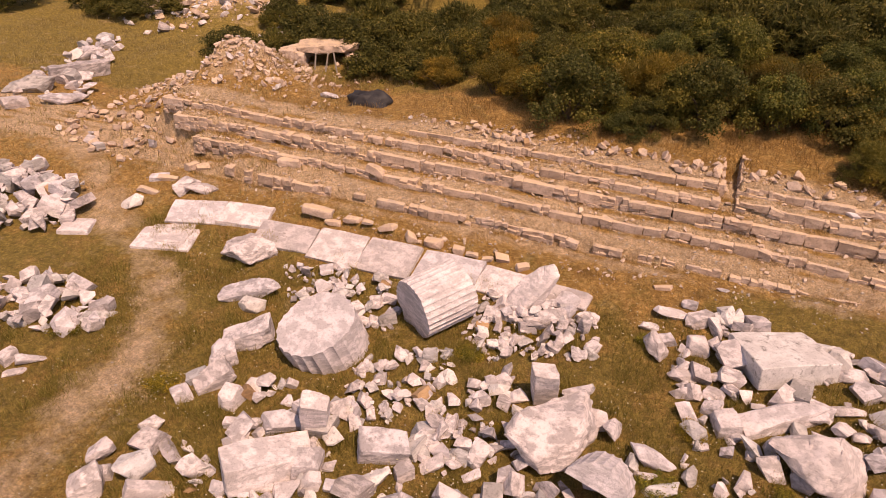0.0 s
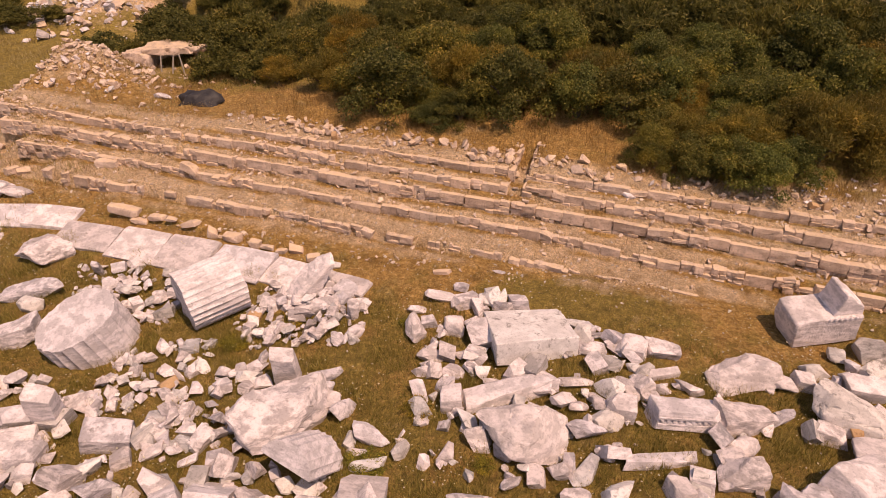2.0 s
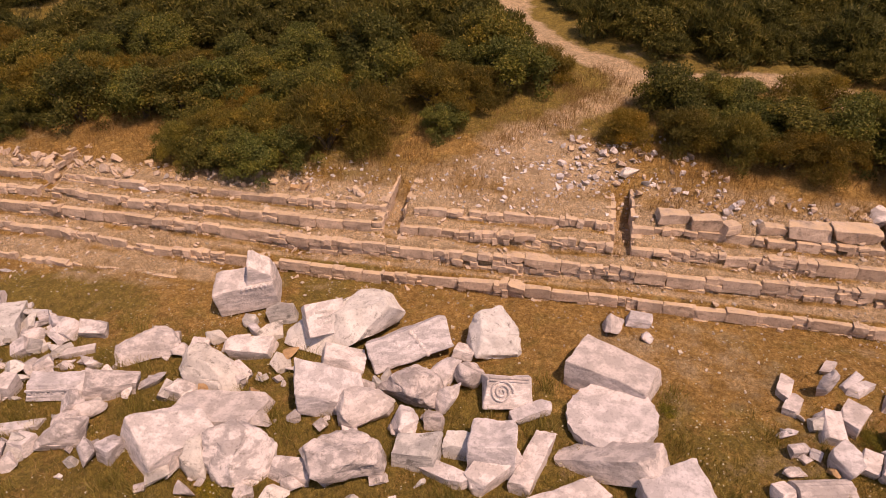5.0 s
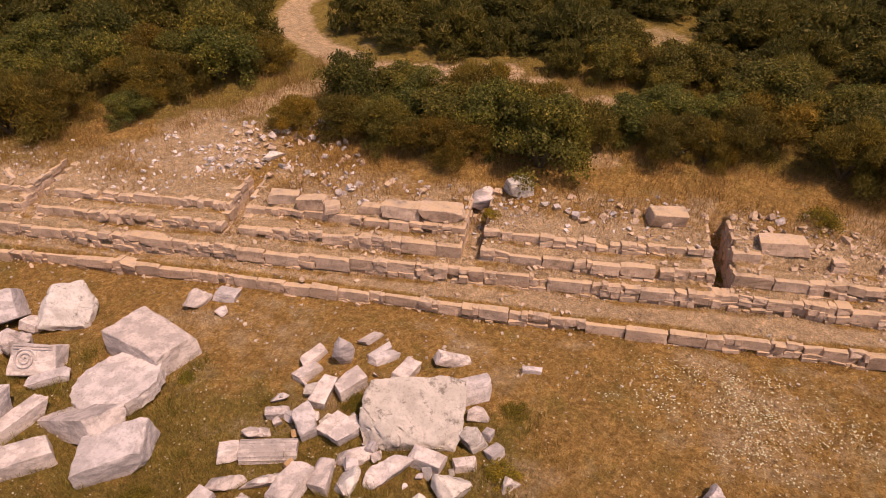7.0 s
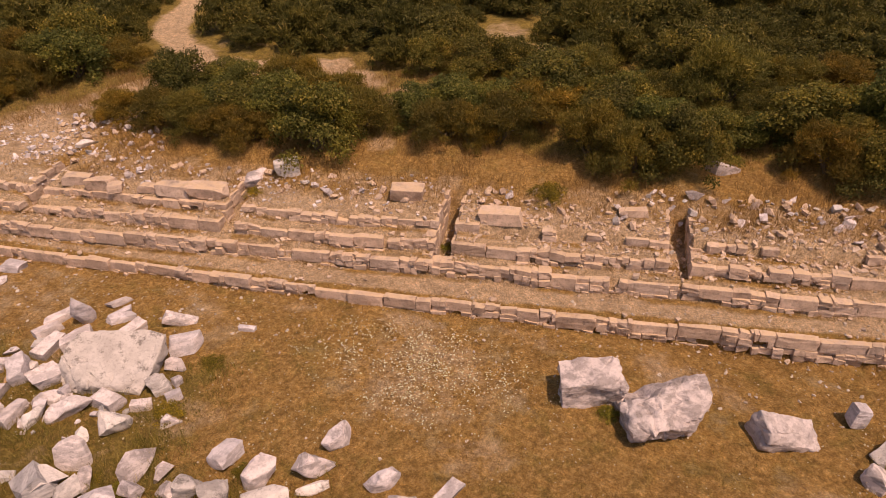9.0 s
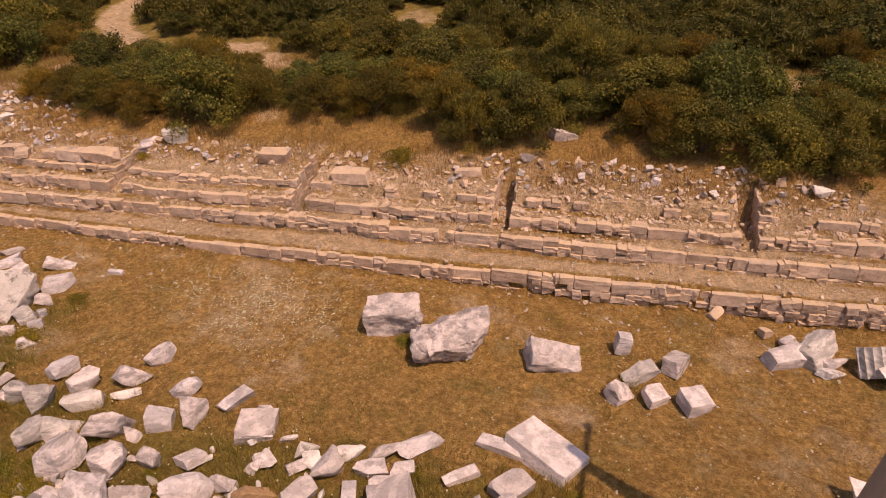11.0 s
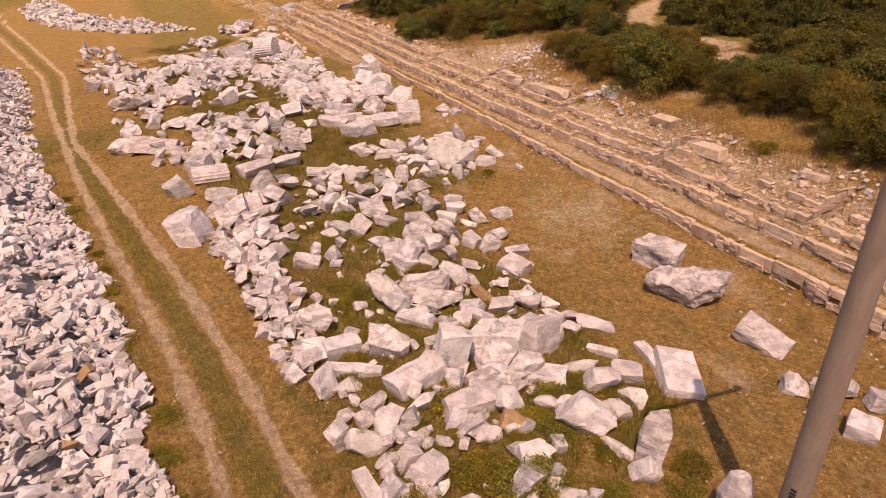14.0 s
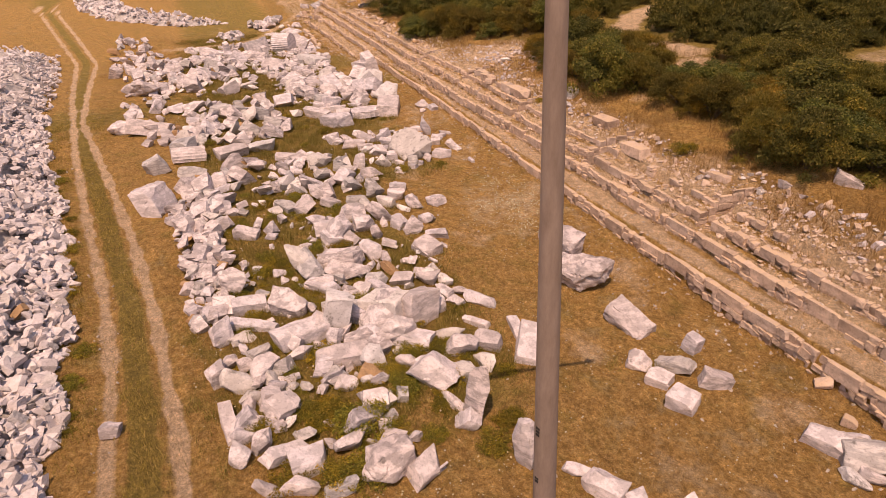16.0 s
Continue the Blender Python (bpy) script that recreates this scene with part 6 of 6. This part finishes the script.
strew("bank_stones", "tan broken stones on the earth bank behind the steps", "rubble", *tufts(94, 2600, 1, 36, 62, 20.6, 23.4, lambda x, y: smooth(20.6, 20.9, y) * smooth(23.4, 21.4, y) * (0.15 + 0.85 * patches(x, y, 1.4)), 0.0), 0.025, 0.15, masonry_mix, 10)
strew("bank_stones", "pale broken stones on the earth bank behind the steps", "rubble", *tufts(87, 2300, 1, 11, 37, 20.4, 23.6, lambda x, y: smooth(20.4, 20.8, y) * smooth(23.6, 21.4, y) * (0.15 + 0.85 * patches(x, y, 1.3) ** 2), 0.0), 0.03, 0.20, rubble_mix, 7)
strew("bank_stones", "white rubble washed down the spoil mound", "rubble", *tufts(88, 1800, 1, 15.6, 25, 21.0, 26.4, lambda x, y: np.exp(-((x - 20.4) / 2.6) ** 2 - ((y - 23.2) / 1.5) ** 2) * (0.2 + 0.8 * patches(x, y, 1.9)), 0.0), 0.04, 0.26, rubble_mix, 8)
strew("spoil_rubble", "fine tan rubble covering the spoil mound", "rubble", *tufts(85, 6500, 1, -32, -12, 19, 31, lambda x, y: np.exp(-((x + 22) / 4.4) ** 2 - ((y - 24.2) / 2.4) ** 2), 0.0), 0.08, 0.42, masonry_mix, 5)
strew("spoil_rubble", "pale rubble running down the far bank", "rubble", *tufts(86, 1500, 1, -48, -30, 36, 50, lambda x, y: np.exp(-((x + 38.5) / 4.5) ** 2 - ((y - 43.5) / 4.5) ** 2), 0.0), 0.15, 0.8, rubble_mix, 6)


def along_steps(seed, count, off=0.22, spread=0.24):
    """Places near the front edge of the courses: behind it, where the masonry has crumbled, or at its foot."""
    rng = np.random.default_rng(seed)
    xs, ys = [], []
    for c in COURSES:
        n = int(count * (c["x1"] - c["x0"]) / 360)
        x = rng.uniform(c["x0"], c["x1"], n)
        y = np.interp(x, c["xs"], c["ys"]) + rng.normal(off, spread, n)
        k = patches(x, y, 1.2) > rng.random(n) * 0.9
        xs.append(x[k])
        ys.append(y[k])
    return np.concatenate(xs), np.concatenate(ys)


strew("masonry_rubble", "crumbled tan masonry lying along the steps", "rubble", *along_steps(84, 4600), 0.05, 0.22, masonry_mix, 4)
strew("masonry_rubble", "tumbled tan stones over the ruined upper courses", "rubble", *tufts(89, 3000, 1, 37.5, 62, 19.9, 22.0, lambda x, y: smooth(-0.05, 0.25, y - np.interp(x, COURSES[4]["xs"], COURSES[4]["ys"])) * smooth(22.0, 21.0, y) * (0.25 + 0.75 * patches(x, y, 1.5)), 0.0), 0.05, 0.24, masonry_mix, 9, 0.02)
foot = [np.repeat(v, 9) for v in along_steps(92, 9000, -0.06, 0.07)]
foot_rng = np.random.default_rng(93)
blades("step_grass", "dry brown grass at the foot of the risers", *[v + foot_rng.normal(0, 0.05, v.size) for v in foot], 0.15, 0.006, blade_dry, 8)


def flowers(xs, ys, seed):
    rng = np.random.default_rng(seed)
    n = len(xs)
    p = np.stack([xs, ys, ground_height(xs, ys) + rng.uniform(0.06, 0.22, n)], -1)
    s = rng.uniform(0.012, 0.030, n)[:, None]
    a = rng.uniform(0, 6.28, n)
    u = np.stack([np.cos(a), np.sin(a), rng.normal(0, 0.3, n)], -1)
    w = np.stack([-np.sin(a), np.cos(a), rng.normal(0, 0.3, n)], -1)
    v = np.stack([p - u * s, p - w * s, p + u * s, p + w * s], 1).reshape(-1, 3)
    return tagged(new("wild_flowers", raw_mesh("wild_flowers", v, np.arange(4 * n).reshape(-1, 4), petal)), "tiny white and cream wild flowers in grass", "flowers", kind="stuff")


flowers(*tufts(91, 5200, 8, -16, 62, 2.3, 17.9, lambda x, y: off_tracks(x, y) * (0.08 + 0.5 * patches(x, y, 0.8) ** 3 + 2.0 * smooth(2.6, 0.4, np.hypot((x - 37.8) / 1.7, y - 15.65)) * patches(x, y, 2.3)), 0.3), 1)
flowers(*tufts(95, 900, 7, 33.5, 42.5, 14.0, 17.4, lambda x, y: smooth(2.3, 0.3, np.hypot((x - 37.8) / 1.7, y - 15.65)) * (0.15 + 0.85 * patches(x, y, 2.3)), 0.16), 2)

# ---- long marble paving beside the steps ---------------------------------------------------------
def paving(x, y, length, depth, yaw, seed, lift=0.0):
    """A worn slab that follows the lie of the ground."""
    rng = random.Random(seed)
    bm = cut_stone(rng, length, depth, 0.26, 4, 0.05, (0.86, 0.98), 0.05)
    roughen(bm, 3, 0.022, 0.6, rng)
    ob = part("paving_slab", bm, marble_pale, sharp=30)
    tilt = math.atan2(ground_at(x, y + depth / 2) - ground_at(x, y - depth / 2), depth)
    fall = math.atan2(ground_at(x + length / 2, y) - ground_at(x - length / 2, y), length)
    ob.matrix_basis = Matrix.Translation((x, y, ground_at(x, y) + lift)) @ Euler((tilt, -fall, radians(yaw))).to_matrix().to_4x4()
    return tagged(ob, "long worn white marble paving slab in the earth", "stone slab", "marble paving")


for k, (x, y, length, depth, yaw) in enumerate(((-12.5, 14.75, 2.3, 1.35, 8), (-10.4, 14.95, 2.0, 1.6, 3), (-8.4, 15.0, 2.1, 1.6, 0), (-6.2, 14.95, 2.3, 1.5, -2), (-4.0, 14.9, 2.2, 1.3, -5), (-2.2, 14.95, 1.6, 0.75, -8), (-16.6, 14.95, 2.2, 1.3, 16), (-14.6, 15.3, 2.0, 1.25, 8), (-16.7, 13.3, 2.2, 1.4, 18))):
    paving(x, y, length, depth, yaw, k + 1)


# ---- dug-out hollow and black stand-in for a shadowed pit at the west end ------------------------
def rock_shelter():
    rng = random.Random(5)
    x, y = -17.7, 26.8
    base = tagged(new("rock_shelter"), "dug-out hollow under a rock ledge, propped with posts", "rock shelter")
    base.matrix_basis = Matrix.Translation((x, y, ground_at(x, y - 1.0) - 0.35)) @ Euler((0, 0, radians(28))).to_matrix().to_4x4() @ Matrix.Scale(0.72, 4)
    for name, size, at in (("roof_ledge", (4.3, 3.0, 0.45), (0.3, 1.7, 1.75)), ("side_rock", (2.0, 2.6, 2.1), (-2.2, 0.9, 0.85)), ("side_rock", (1.3, 2.6, 1.6), (2.1, 1.3, 0.7)), ("back_rock", (4.4, 0.8, 1.9), (0, 2.6, 0.8))):
        bm = cut_stone(rng, *size, 6, 0.2, (0.70, 0.93), 0.04)
        roughen(bm, 3, 0.22, 0.6, rng)
        ob = part(name, bm, limestone, base, sharp=32)
        ob.location = at
    for px, lean in ((-0.7, 8), (0.1, 12), (0.75, -6)):
        bm = bmesh.new()
        r = bmesh.ops.create_cone(bm, cap_ends=True, segments=8, radius1=0.07, radius2=0.05, depth=1.75)
        ob = part("post", bm, wood, base, "pale weathered timber prop", 40)
        ob.matrix_basis = Matrix.Translation((px, -0.25, 0.8)) @ Euler((0, radians(lean), 0)).to_matrix().to_4x4()
    return base


# A black bulging sheet, added to stand in for the shadow in a pit.
def shade_patch():
    rng = random.Random(6)
    bm = bmesh.new()
    bmesh.ops.create_grid(bm, x_segments=26, y_segments=18, size=0.5)
    for v in bm.verts:
        u, w = v.co.x * 2, v.co.y * 2
        v.co = Vector((u * (0.95 + 0.12 * math.sin(5 * w)), w * (0.6 + 0.1 * math.sin(4 * u)), 0.42 * (1 - abs(u) ** 3) * (1 - abs(w) ** 3) + 0.16 * noise.noise(Vector((u * 2.2, w * 2.2, 1))) + 0.05 * noise.noise(Vector((u * 7, w * 7, 4)))))
    bmesh.ops.solidify(bm, geom=bm.faces[:], thickness=0.02)
    ob = part("shade_black", bm, near_black, sharp=50)
    ob.matrix_basis = Matrix.Translation((-13.2, 23.0, ground_at(-13.2, 23.0) + 0.12)) @ Euler((radians(28), 0, radians(12))).to_matrix().to_4x4()
    return tagged(ob, "black raised sheet standing in for a pit in shadow", "tarpaulin")


rock_shelter()
shade_patch()


# ---- carved marble with ornament -----------------------------------------------------------------
def tube(bm, pts, radius, sides=6):
    prev = None
    for i, p in enumerate(pts):
        d = (pts[min(i + 1, len(pts) - 1)] - pts[max(i - 1, 0)]).normalized()
        a = d.orthogonal().normalized()
        b = d.cross(a)
        ring = [bm.verts.new(p + (a * math.cos(6.2832 * k / sides) + b * math.sin(6.2832 * k / sides)) * radius) for k in range(sides)]
        if prev:
            # nearest start keeps the skin from twisting
            s = min(range(sides), key=lambda q: (ring[q].co - prev[0].co).length)
            ring = ring[s:] + ring[:s]
            for k in range(sides):
                bm.faces.new((prev[k], prev[(k + 1) % sides], ring[(k + 1) % sides], ring[k]))
        prev = ring
    bmesh.ops.recalc_face_normals(bm, faces=bm.faces[:])


def volute_block():
    ob = shaped_block("volute_block", "marble capital fragment carved with a spiral volute", "carved stone", (1.25, 0.65, 0.85), (19.75, 14.0, 0.30), (-38, 4, 12), marble_pale, 3, 0.08, 0.06, 15)
    bm = bmesh.new()
    pts = []
    for i in range(60):
        a = 0.26 * i
        r = 0.30 * (1 - i / 66)
        pts.append(Vector((-0.18 + r * math.cos(a), -0.325, 0.02 + r * math.sin(a))))
    tube(bm, pts, 0.028)
    part("volute", bm, marble_pale, ob, "raised spiral volute", 50)
    bm = bmesh.new()
    for z in (0.30, 0.37):
        tube(bm, [Vector((x, -0.325, z)) for x in (-0.5, -0.2, 0.1, 0.5)], 0.03)
    part("fillet", bm, marble_pale, ob, "twin raised fillets", 50)


def palmette_block():
    ob = shaped_block("palmette_block", "marble cornice fragment carved with palmette and eggs", "carved stone", (2.3, 0.9, 0.9), (16.88, 15.25, 0.34), (-34, -12, 28), marble_pale, 2, 0.08, 0.06, 16)
    for k in range(9):
        a = radians(20 + 17.5 * k)
        bm = bmesh.new()
        r = bmesh.ops.create_icosphere(bm, subdivisions=2, radius=0.5)
        bmesh.ops.scale(bm, verts=r["verts"], vec=(0.36, 0.07, 0.085))
        bmesh.ops.rotate(bm, verts=r["verts"], cent=(0, 0, 0), matrix=Matrix.Rotation(-a, 3, "Y"))
        bmesh.ops.translate(bm, verts=r["verts"], vec=(-0.35 + 0.2 * math.cos(a), -0.40, -0.12 + 0.2 * math.sin(a)))
        part("palmette_leaf", bm, marble_pale, ob, "carved palmette leaf", 50)
    for k in range(6):
        bm = bmesh.new()
        r = bmesh.ops.create_icosphere(bm, subdivisions=2, radius=0.5)
        bmesh.ops.scale(bm, verts=r["verts"], vec=(0.15, 0.12, 0.18))
        bmesh.ops.translate(bm, verts=r["verts"], vec=(0.12 + 0.05 * k, -0.40, 0.32 - 0.14 * k))
        part("egg", bm, marble_pale, ob, "carved egg of the moulding", 60)


def inscribed_tablet():
    ob = shaped_block("inscribed_tablet", "tilted square marble tablet with shallow cut marks", "stone tablet", (1.15, 0.45, 0.95), (14.40, 15.35, 0.72), (-42, 6, 38), marble_pale, 1, 0.05, 0.04, 17)
    for k, (px, pz, w) in enumerate(((-0.12, 0.18, 0.34), (0.14, 0.16, 0.12), (-0.05, 0.02, 0.42), (0.02, -0.14, 0.30))):
        bm = bmesh.new()
        r = bmesh.ops.create_cube(bm, size=1.0)
        bmesh.ops.scale(bm, verts=r["verts"], vec=(w, 0.015, 0.06))
        bmesh.ops.translate(bm, verts=r["verts"], vec=(px, -0.224, pz))
        part("cut_mark", bm, marble_grey, ob, "grey worn bar of cut marks")


volute_block()
palmette_block()
inscribed_tablet()
